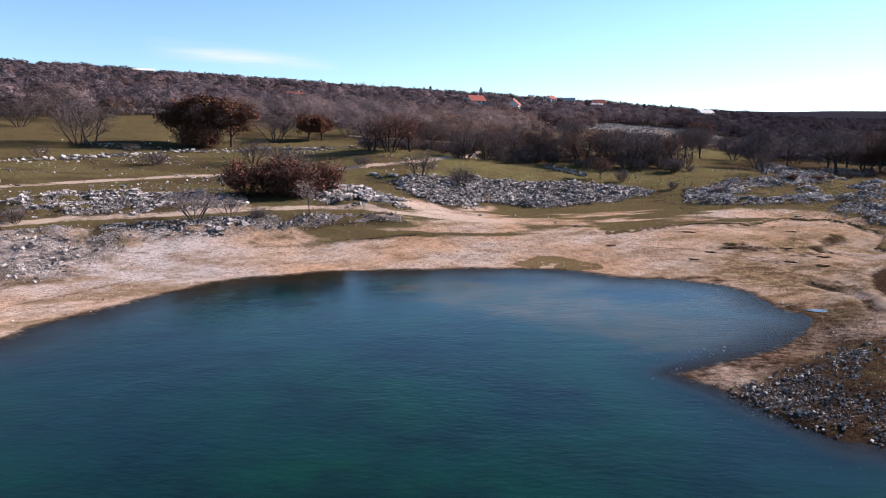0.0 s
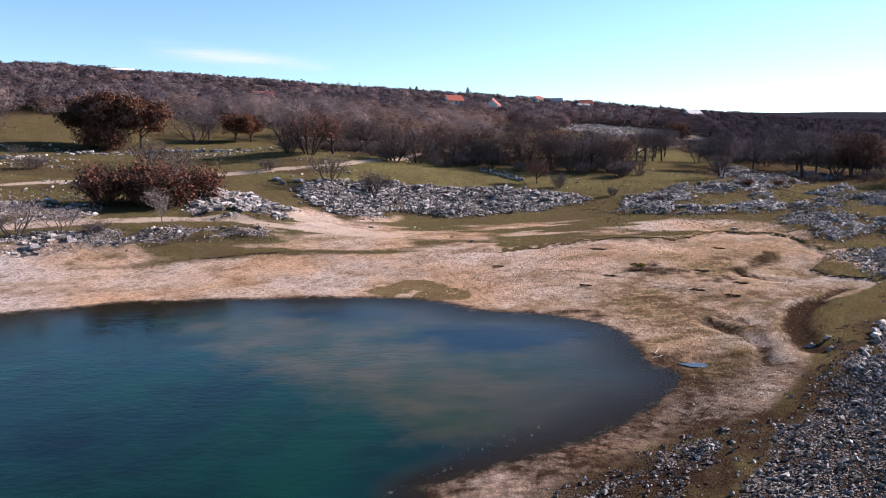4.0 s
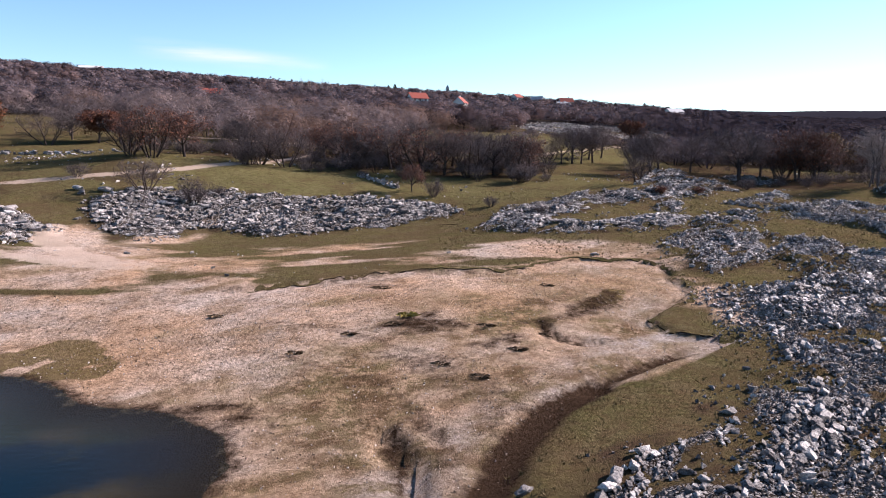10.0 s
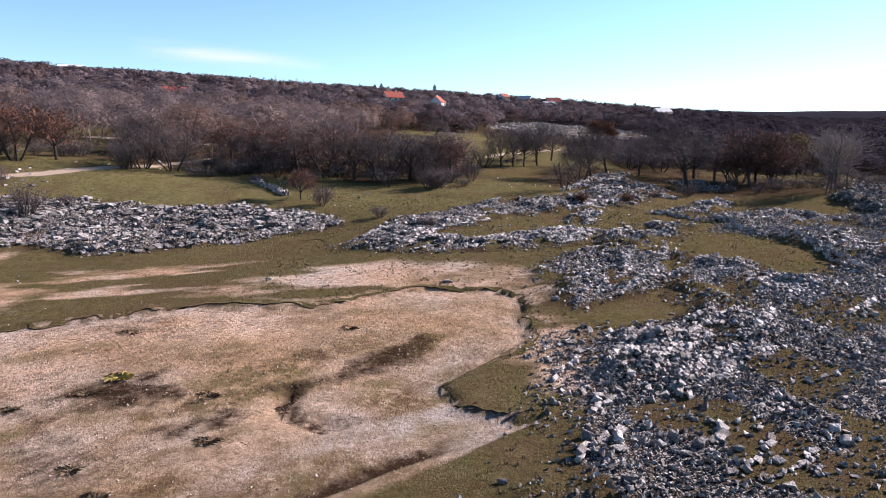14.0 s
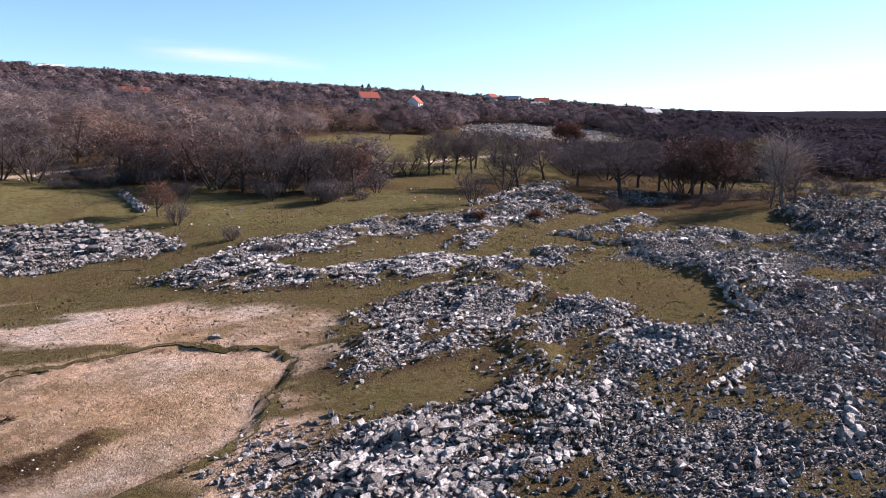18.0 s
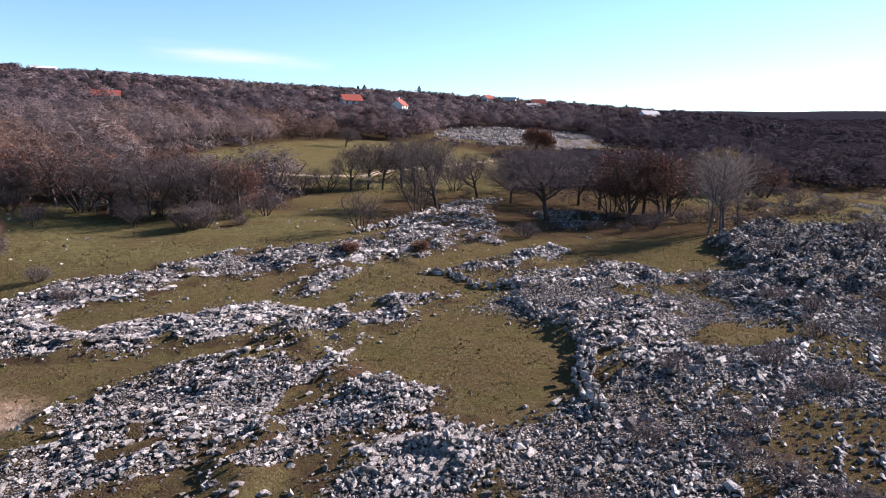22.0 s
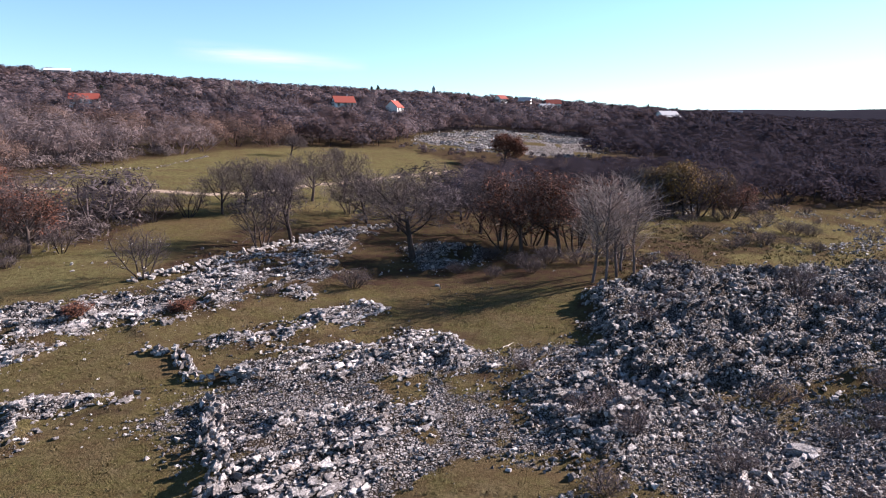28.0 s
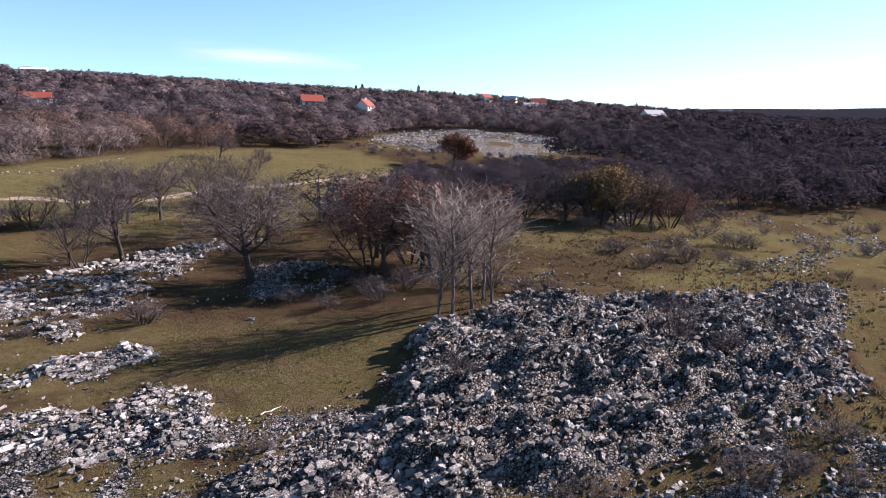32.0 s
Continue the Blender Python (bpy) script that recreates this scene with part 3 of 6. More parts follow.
MAT_BOULDER = rock_material("limestone_boulder", False, 0.52)
MAT_SLAB = rock_material("limestone_slab", True, 0.66, 1.08)
MAT_KARST = rock_material("lichened_karst", True, 0.52, 0.82)      # limestone darkened so that its colour holds the shade of the mound
MAT_BARK = bark_material("bark_grey_brown", (0.022, 0.018, 0.017), (0.060, 0.048, 0.043))
MAT_TWIG = bark_material("twigs_brown_grey", (0.074, 0.060, 0.058), (0.142, 0.115, 0.112))
MAT_TWIG_RED = bark_material("twigs_red_brown", (0.105, 0.064, 0.055), (0.175, 0.106, 0.088))
MAT_PALE = bark_material("twigs_pale_grey", (0.30, 0.238, 0.205), (0.53, 0.435, 0.375))
MAT_SCRUB = bark_material("twigs_scrub", (0.105, 0.080, 0.072), (0.20, 0.155, 0.138))
MAT_LEAF_BROWN = leaf_material("dry_oak_leaves", (0.065, 0.025, 0.014), (0.14, 0.056, 0.028), (0.22, 0.10, 0.048))
MAT_LEAF_RUST = leaf_material("rust_leaves", (0.085, 0.034, 0.021), (0.17, 0.070, 0.042), (0.26, 0.115, 0.065))
MAT_LEAF_GOLD = leaf_material("yellow_brown_leaves", (0.11, 0.066, 0.022), (0.22, 0.135, 0.042), (0.33, 0.215, 0.072))
MAT_EVERGREEN = leaf_material("dark_evergreen", (0.012, 0.022, 0.012), (0.025, 0.04, 0.02), (0.04, 0.06, 0.03))

# ---- ground ----
def spread(lo, hi, step, far_lo, far_hi, grow):
    mid = np.arange(lo, hi + step / 2, step)
    up, down, s = [], [], step
    while (up[-1] if up else hi) < far_hi:
        s *= grow
        up.append((up[-1] if up else hi) + s)
    s = step
    while (down[-1] if down else lo) > far_lo:
        s *= grow
        down.append((down[-1] if down else lo) - s)
    return np.concatenate([down[::-1], mid, up])


gx = spread(-42, 112, 0.40, -3500, 3800, 1.085)
gy = spread(20, 132, 0.40, -700, 4600, 1.085)
GX, GY = np.meshgrid(gx, gy)
X, Y = GX.ravel(), GY.ravel()
rk = np.zeros(len(X))
inner = near_box(X, Y, [(-60, 15), (130, 145)], 0)
rk[inner] = rock_mask(X[inner], Y[inner])
rb = np.zeros(len(X))
rb[inner] = rubble_mask(X[inner], Y[inner])
Zg = height(X, Y, rk)
R0 = np.hypot(X - 35, Y - 100)
wob = 1.2 * (fbm(X, Y, 2.0, 3, 41) - 0.5)
sand = np.zeros(len(X))
m = near_box(X, Y, BEACH, 6)
sand[m] = 1 - smooth(-0.35, 0.35, poly_dist(X[m] + wob[m], Y[m] + wob[m], BEACH))
for pts in SANDS:
    sand = np.maximum(sand, zone(X + 2 * wob, Y + wob, pts, 1.3) * smooth(0.25, 0.55, fbm(X, Y, 4.0, 3, 44)))
flat = zone(X + 2 * wob, Y + 2 * wob, [(-8, 60), (-6, 78), (8, 76), (22, 79), (42, 78), (44, 66), (41, 58), (36, 68), (14, 62)], 2.0)
sand = np.maximum(sand, 0.9 * flat * smooth(0.37, 0.54, fbm(X * 0.35 + Y * 0.06, Y - 0.2 * X, 2.6, 4, 49)))
sand = np.maximum(sand, 0.9 * zone(X + 2 * wob, Y + 2 * wob, [(-40, 48), (-36, 54), (-25, 59), (-14, 62.5), (-10, 60.5), (-20, 53), (-30, 46)], 1.2) * smooth(0.28, 0.45, fbm(X, Y, 4.0, 4, 43)))
sand = np.maximum(sand, smooth(0.25, -0.1, Zg) * (R0 < 200))
sand *= 1 - 0.85 * zone(X + 3 * wob, Y + 3 * wob, [(11, 24), (14.3, 28.4), (17.7, 31.0), (22.5, 33.4), (27, 38), (34, 36), (28, 18), (12, 18)], 1.2)
track = np.zeros(len(X))
for pts, w in TRACKS:
    track = np.maximum(track, zone(X + 0.5 * wob, Y + 0.5 * wob, pts, 0.5, True, w))
track *= 0.55 + 0.45 * smooth(0.3, 0.55, fbm(X, Y, 3.0, 3, 45))
track *= 1 - 0.7 * smooth(-2, 11, X) * (Y < 90)
damp = np.zeros(len(X))
for pts in DAMP:
    damp = np.maximum(damp, 0.74 * smooth(0.0, 0.8, zone(X + 1.6 * wob, Y + 1.6 * wob, pts, 1.2)) * (0.35 + 0.65 * smooth(0.36, 0.52, fbm(X, Y, 1.4, 4, 46))))
# dark line along each cut bank paints bare soil and the lip's shade
for pts in SCARPS:
    damp = np.maximum(damp, 0.9 * zone(X + 0.6 * wob, Y + 0.6 * wob, pts, 0.25, True, 0.12))
d_shore = np.full(len(X), 99.0)
m = near_box(X, Y, SHORE, 30)
d_shore[m] = shore_profile(X[m], Y[m])[0]
for pts, wide, deep in GULLIES:
    damp = np.maximum(damp, zone(X + 1.0 * wob, Y + 1.0 * wob, pts, 0.5, True, wide + 0.1))
damp = np.maximum(damp, 0.75 * smooth(0.9, 0.15, d_shore))
damp = np.maximum(damp, 0.72 * zone(X + 1 * wob, Y + 2 * wob, [(5, 27.5), (10, 31.0), (17.0, 37.4), (19.3, 40.0), (23.0, 41.5), (26, 38), (31, 34), (28, 16), (12, 16)], 0.8) * (0.70 + 0.30 * smooth(0.35, 0.6, fbm(X, Y, 2.0, 4, 48))))
damp = np.maximum(damp, 1.0 * (d_shore < -0.3))
bands = smooth(0.60, 0.72, fbm(d_shore * 0.8 + 1.5 * fbm(X, Y, 8, 3, 51), X * 0.05 + Y * 0.03, 1.0, 3, 52)) * smooth(0.5, 3, d_shore) * (1 - smooth(18, 26, d_shore))
damp = np.maximum(damp, 0.5 * bands * sand)
stain = 0.25 * zone(X + 4 * wob, Y + 4 * wob, [(14, 50), (20, 61), (30, 61), (36, 62), (35, 52), (30, 47), (25, 43), (22, 46)], 2.5) * smooth(0.42, 0.60, fbm(X, Y, 5.0, 4, 53)) * 0.45
stain = np.maximum(stain, 0.5 * zone(X + 2 * wob, Y + 2 * wob, [(24, 60), (30, 68), (36, 72), (41, 71), (41, 62), (37, 58), (33, 60)], 2.0) * smooth(0.36, 0.56, fbm(X, Y, 4.0, 4, 50)))
stain = np.maximum(stain, 0.65 * smooth(0.60, 0.72, fbm(X * 0.8 + Y * 0.6, (Y * 0.8 - X * 0.6) * 2.6, 6.0, 4, 54)))
stain = np.maximum(stain, 0.95 * zone(X + 3 * wob, Y + 3 * wob, [(17, 34), (19.5, 44), (18, 50), (26, 62), (38, 66), (40, 60), (36, 50), (27, 38)], 3.0) * (0.3 + 0.7 * smooth(0.36, 0.60, fbm(X * 0.8 + Y * 0.6, (Y * 0.8 - X * 0.6) * 2.0, 3.5, 5, 42))))
grey = zone(X + wob, Y + wob, [(26, 38), (29, 46), (34, 50), (41, 55.5), (38, 59), (39, 63), (36.5, 61), (33, 54), (29, 48.5), (24, 42), (19, 33)], 1.5)
grey = np.maximum(grey, zone(X, Y, [(-45, 35), (-45, 60), (-20, 60), (-14, 50), (-22, 42)], 4) * 0.8)
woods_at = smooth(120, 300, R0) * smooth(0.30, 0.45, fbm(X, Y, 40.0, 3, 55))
litter_shade_near = zone(X, Y, [(-12, 112), (10, 116), (40, 112), (44, 125), (30, 140), (-10, 135)], 4) * smooth(0.3, 0.55, fbm(X, Y, 7.0, 3, 57))
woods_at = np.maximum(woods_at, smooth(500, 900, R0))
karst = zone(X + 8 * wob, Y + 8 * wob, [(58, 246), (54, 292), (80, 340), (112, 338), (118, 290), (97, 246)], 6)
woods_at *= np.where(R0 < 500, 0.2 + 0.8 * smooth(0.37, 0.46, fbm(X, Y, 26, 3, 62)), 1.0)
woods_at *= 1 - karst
# ground below the woods, browned for leaves and darkened for tree shade
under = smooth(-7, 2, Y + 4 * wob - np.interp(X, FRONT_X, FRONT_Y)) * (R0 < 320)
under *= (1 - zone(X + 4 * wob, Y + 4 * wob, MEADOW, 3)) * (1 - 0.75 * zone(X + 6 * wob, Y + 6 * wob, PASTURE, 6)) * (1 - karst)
# leaf litter of the grove, with the trees' shade put into its brown
litter_and_shade = smooth(0.24, 0.46, fbm(X, Y, 8.0, 4, 47)) * zone(X + 3 * wob, Y + 3 * wob, [(50, 114), (57, 109), (66, 113), (76, 114), (86, 112), (96, 121), (100, 136), (80, 142), (60, 140), (50, 132)], 3)
litter_and_shade = np.maximum(litter_and_shade, 0.5 * zone(X + 2 * wob, Y + 2 * wob, RUBBLE, 2.0))
litter_and_shade = np.maximum(litter_and_shade, 0.75 * zone(X + 2 * wob, Y + 2 * wob, [(86, 120), (92, 160), (120, 190), (160, 190), (150, 140), (118, 124)], 3.0) * smooth(0.47, 0.60, fbm((X * 0.6 + Y * 0.8) * 0.6, (Y * 0.6 - X * 0.8) * 1.4, 6.0, 4, 78)))
litter_and_shade = np.maximum(litter_and_shade, 0.6 * zone(X + 2 * wob, Y + 2 * wob, [(-80, 60), (-70, 120), (-10, 114), (0, 96), (-20, 72)], 4.0) * smooth(0.46, 0.60, fbm(X * 0.6, Y * 1.4, 5.0, 4, 79)))
litter_and_shade = np.maximum(litter_and_shade, 0.8 * zone(X + wob, Y + wob, ROCKS["pavement_e"], 1.5) * (1 - 0.7 * zone(X + wob, Y + wob, SPARSE, 1.5)))
litter_and_shade = np.maximum(np.maximum(litter_and_shade, litter_shade_near), under * (0.55 + 0.45 * smooth(0.3, 0.5, fbm(X, Y, 6.0, 3, 63))))
rim = np.zeros(len(X))
for pts in POCKETS:
    litter_and_shade *= 1 - 0.8 * zone(X + wob, Y + wob, pts, 0.8)
for pts in ROCKS.values():
    rim = np.maximum(rim, zone(X + 3 * wob, Y + 3 * wob, pts, 2.6))
litter_and_shade = np.maximum(litter_and_shade, 0.7 * smooth(0.05, 0.5, rim) * smooth(0.40, 0.58, fbm(X, Y, 3.0, 4, 59)))
litter_and_shade = np.maximum(litter_and_shade, 0.75 * smooth(0.0, 0.12, rk) * (1 - smooth(0.3, 0.7, rk)) * smooth(0.35, 0.55, fbm(X, Y, 4.0, 3, 58)))
lush = np.maximum(zone(X + 3 * wob, Y + 3 * wob, [(-60, 70), (-50, 130), (20, 125), (46, 122), (50, 108), (32, 97), (24, 100), (0, 88), (-12, 92)], 5.0), zone(X, Y, MEADOW, 5))
lush *= 0.45 + 0.55 * smooth(-20, 8, X)
lush = np.maximum(lush, 0.6 * zone(X + 3 * wob, Y + 3 * wob, [(88, 124), (96, 160), (130, 180), (150, 170), (120, 126)], 4))
moss = zone(X + 2 * wob, Y + 2 * wob, [(5.1, 53.4), (6.1, 56.2), (9.6, 56.4), (13.6, 53.0), (11.6, 51.2), (7.0, 52.2)], 0.8) * smooth(0.34, 0.5, fbm(X, Y, 1.6, 3, 64))
moss = np.maximum(moss, 0.55 * zone(X + 3 * wob, Y + 3 * wob, [(17, 36), (19.5, 42), (25, 45), (28, 44), (25, 38), (21, 35)], 1.5) * smooth(0.45, 0.6, fbm(X, Y, 2.2, 4, 65)))
moss = np.maximum(moss, zone(X + 1.5 * wob, Y + 1.5 * wob, [(33.5, 60.3), (36.8, 64.9), (38.0, 64.9), (36.3, 61.6)], 0.6))
ny, nx = GX.shape
idx = np.arange(nx * ny).reshape(ny, nx)
quads = np.stack([idx[:-1, :-1], idx[:-1, 1:], idx[1:, 1:], idx[1:, :-1]], -1).reshape(-1, 4)
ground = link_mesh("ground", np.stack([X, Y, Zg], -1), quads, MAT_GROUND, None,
                   {"sand": sand, "grey": grey, "stain": stain, "woods": woods_at, "rubble": np.maximum(np.maximum(np.maximum(rk * gaps_at(X, Y), rb * 0.85), 0.8 * strewn_mask(X, Y)), karst * smooth(0.35, 0.5, fbm(X, Y, 6, 3, 56))), "track": track, "damp": damp, "litter_and_shade": litter_and_shade, "lush": lush, "moss": moss}, True)
tagged(ground, "olive winter grass, tan gravel beach and grey karst rubble rising to a hill", "ground", kind="structure")

# ---- water ----
wx, wy = spread(-60, 45, 0.8, -140, 70, 1.1), spread(10, 56, 0.8, -150, 56, 1.1)
WX, WY = np.meshgrid(wx, wy)
depth = -height(WX.ravel(), WY.ravel(), np.zeros(WX.size))
ny, nx = WX.shape
idx = np.arange(nx * ny).reshape(ny, nx)
quads = np.stack([idx[:-1, :-1], idx[:-1, 1:], idx[1:, 1:], idx[1:, :-1]], -1).reshape(-1, 4)
keep = (depth[quads] > -0.12).any(1) & (poly_dist(WX.ravel(), WY.ravel(), SHORE)[quads].min(1) < 1.5)
lake = link_mesh("water", np.stack([WX.ravel(), WY.ravel(), np.zeros(WX.size)], -1), quads[keep], MAT_WATER, None, {
    "depth": np.maximum(depth, 0) / 4.0,
    "shoal": np.maximum(zone(WX.ravel(), WY.ravel(), [(-4, 46), (3, 51), (12, 49), (18, 46), (20, 42), (20, 37), (15, 31), (10, 31), (5, 36), (0, 40)], 4.0),
                        0.6 * zone(WX.ravel(), WY.ravel(), [(-16, 46), (-9, 49.5), (-2, 49.5)], 3.0, True, 1.0)),
    "hole": np.clip(np.exp(-((WX.ravel() - 12.8) / 5.0) ** 2 - ((WY.ravel() - 43.2) / 2.6) ** 2) + 0.9 * np.exp(-((WX.ravel() - 4.5) / 4.5) ** 2 - ((WY.ravel() - 48.0) / 1.8) ** 2)
                    + 0.6 * np.exp(-((WX.ravel() - 17.5) / 2.0) ** 2 - ((WY.ravel() - 44.5) / 1.5) ** 2), 0, 1)}, True)
tagged(lake, "calm dark green lake water with small ripples", "water", kind="structure")

# ---- trees ----
def any_side(d):
    a = d.cross(Vector((0, 0, 1)))
    if a.length < 1e-3:
        a = Vector((1, 0, 0))
    return a.normalized()


def grow(rng, p, d, length, r, level, spec, wood, ends):
    """One limb and all that springs from it. wood takes (points, radii, sides); ends takes (point, direction)."""
    n = spec["steps"][level]
    pts, rad, dirs = [p.copy()], [r], [d.copy()]
    for i in range(n):
        d = (d + Vector([rng.gauss(0, 1) for _ in range(3)]) * spec["bend"][level] + Vector((0, 0, spec["rise"][level]))).normalized()
        p = p + d * (length / n)
        pts.append(p.copy())
        dirs.append(d.copy())
        rad.append(r * (1 - 0.75 * (i + 1) / n) if level else r * (1 - 0.45 * (i + 1) / n))
    wood.append((pts, rad, spec["sides"][level]))
    if level + 1 == len(spec["steps"]):
        for i in range(1, n + 1):
            ends.append((pts[i], dirs[i]))
        return
    kids = spec["kids"][level]
    for k in range(kids):
        f = spec["from"][level] + (1 - spec["from"][level]) * (k + rng.random() * 0.8) / kids
        i = min(int(f * n), n - 1)
        q = pts[i].lerp(pts[i + 1], f * n - i)
        side = any_side(dirs[i])
        side.rotate(Matrix.Rotation(k * 2.4 + rng.uniform(-0.6, 0.6), 3, dirs[i]))
        open_angle = spec["open"][level] * rng.uniform(0.75, 1.25)
        nd = (dirs[i] * math.cos(open_angle) + side * math.sin(open_angle)).normalized()
        grow(rng, q, nd, length * spec["short"][level] * rng.uniform(0.75, 1.2) * (1.15 - 0.45 * f), max(rad[i] * 0.55, 0.0022), level + 1, spec, wood, ends)


def tube_arrays(wood):
    verts, faces, off = [], [], 0
    for pts, rad, sides in wood:
        for i, (p, r) in enumerate(zip(pts, rad)):
            d = (pts[min(i + 1, len(pts) - 1)] - pts[max(i - 1, 0)]).normalized()
            a = any_side(d)
            b = d.cross(a)
            for s in range(sides):
                t = 2 * math.pi * s / sides
                verts.append(p + (a * math.cos(t) + b * math.sin(t)) * r)
        for i in range(len(pts) - 1):
            for s in range(sides):
                u, v = off + i * sides + s, off + i * sides + (s + 1) % sides
                faces.append((u, v, v + sides))
                faces.append((u, v + sides, u + sides))
        off += len(pts) * sides
    return np.array([tuple(v) for v in verts]), np.array(faces)


def blades(rng, ends, per, length, width, spread_angle=0.7):
    """Fine twigs: thin pointed slivers at the ends of the branches."""
    verts, faces = [], []
    for p, d in ends:
        for _ in range(per):
            side = any_side(d)
            side.rotate(Matrix.Rotation(rng.uniform(0, 6.28), 3, d))
            a = rng.uniform(0.1, spread_angle)
            nd = d * math.cos(a) + side * math.sin(a)
            nd.z += 0.08
            w = any_side(nd)
            w.rotate(Matrix.Rotation(rng.uniform(0, 6.28), 3, nd))
            L = length * rng.uniform(0.6, 1.3)
            k = len(verts)
            verts += [p - w * width / 2, p + w * width / 2, p + nd * L]
            faces.append((k, k + 1, k + 2))
    return np.array([tuple(v) for v in verts]), np.array(faces)


def leaves(rng, ends, per, size, scatter):
    verts, faces = [], []
    for p, d in ends:
        for _ in range(per):
            q = p + Vector([rng.gauss(0, scatter) for _ in range(3)])
            a = Vector([rng.gauss(0, 1) for _ in range(3)]).normalized()
            b = any_side(a)
            s = size * rng.uniform(0.6, 1.3)
            k = len(verts)
            verts += [q - a * s * 0.5, q + b * s * 0.32, q + a * s * 0.5, q - b * s * 0.32]
            faces += [(k, k + 1, k + 2), (k, k + 2, k + 3)]
    return np.array([tuple(v) for v in verts]), np.array(faces)


OAK = dict(steps=(5, 6, 4, 2), bend=(0.05, 0.17, 0.25, 0.30), rise=(0.06, 0.13, 0.08, 0.04), sides=(8, 5, 4, 3), kids=(10, 7, 6, 0),
           open=(0.92, 0.72, 0.75, 0.6), short=(1.05, 0.55, 0.5, 0.4))
OAK["from"] = (0.42, 0.25, 0.2, 0)
STEMS = dict(steps=(6, 3, 2), bend=(0.09, 0.2, 0.25), rise=(0.10, 0.10, 0.06), sides=(6, 4, 3), kids=(11, 5, 0), open=(0.80, 0.7, 0.6), short=(0.50, 0.5, 0.5))
STEMS["from"] = (0.28, 0.2, 0)
POPLAR = dict(steps=(8, 4, 2), bend=(0.05, 0.16, 0.2), rise=(0.12, 0.16, 0.1), sides=(6, 4, 3), kids=(24, 7, 0), open=(0.62, 0.6, 0.5), short=(0.36, 0.5, 0.5))
POPLAR["from"] = (0.30, 0.15, 0)
BUSH = dict(steps=(4, 3), bend=(0.18, 0.25), rise=(0.05, 0.05), sides=(4, 3), kids=(9, 0), open=(0.7, 0.6), short=(0.5, 0.5))
BUSH["from"] = (0.15, 0)


def far_tree(rng, blades_n, width, length, tall, clumps=False):
    """A small far tree of slivers about a dome, one unit high, with a trunk."""
    v, f = [], []
    n = 3
    shift = Vector((rng.uniform(0, 50), rng.uniform(0, 50), 0))
    for k in range(n):
        a = k * 6.283 / n
        v += [(0.012 * math.cos(a), 0.012 * math.sin(a), -0.05), (0.006 * math.cos(a), 0.006 * math.sin(a), 0.55)]
    for k in range(n):
        a, b = 2 * k, 2 * ((k + 1) % n)
        f += [(a, b, b + 1), (a, b + 1, a + 1)]
    for k in range(blades_n):
        az, t = rng.uniform(0, 6.283), rng.random() ** 0.4
        el = math.asin(rng.uniform(-0.5, 1))
        d = Vector((math.cos(az) * math.cos(el), math.sin(az) * math.cos(el), math.sin(el)))
        q = 0.82 + 0.36 * noise.noise(d * 2.3 + shift)
        p = Vector((0, 0, 0.46)) + Vector((d.x * 0.50, d.y * 0.50, d.z * 0.50)) * q * (0.55 + 0.45 * t)
        if clumps and noise.noise(p * 7.0 + shift) < -0.02:
            continue
        nd = (d + Vector([rng.gauss(0, 0.24) for _ in range(3)])).normalized()
        w = any_side(nd)
        w.rotate(Matrix.Rotation(rng.uniform(0, 6.28), 3, nd))
        u = nd.cross(w)
        L = rng.uniform(0.6, 1.3) * length
        i = len(v)
        v += [tuple(p - w * width - u * L * 0.5), tuple(p + w * width - u * L * 0.4), tuple(p + u * L * 0.6)]
        f.append((i, i + 1, i + 2))
    v = np.array(v)
    v[:, 2] *= tall
    return v, np.array(f)


def rounded(v, c=0.60, rx=0.50, rz=0.42):
    """Draws the outermost twigs in to a rounded crown."""
    v = np.array(v)
    d = v - np.array([0, 0, c])
    n = np.sqrt((d[:, 0] ** 2 + d[:, 1] ** 2) / rx ** 2 + (np.maximum(d[:, 2], 0) / rz) ** 2)
    k = np.where((n > 1) & (v[:, 2] > 0.25), 1 / np.maximum(n, 1) ** 0.75, 1.0)
    return np.stack([d[:, 0] * k, d[:, 1] * k, np.where(d[:, 2] > 0, d[:, 2] * k, d[:, 2]) + c], -1)


def rounded_point(p):
    return Vector(rounded(np.array([tuple(p)]))[0])


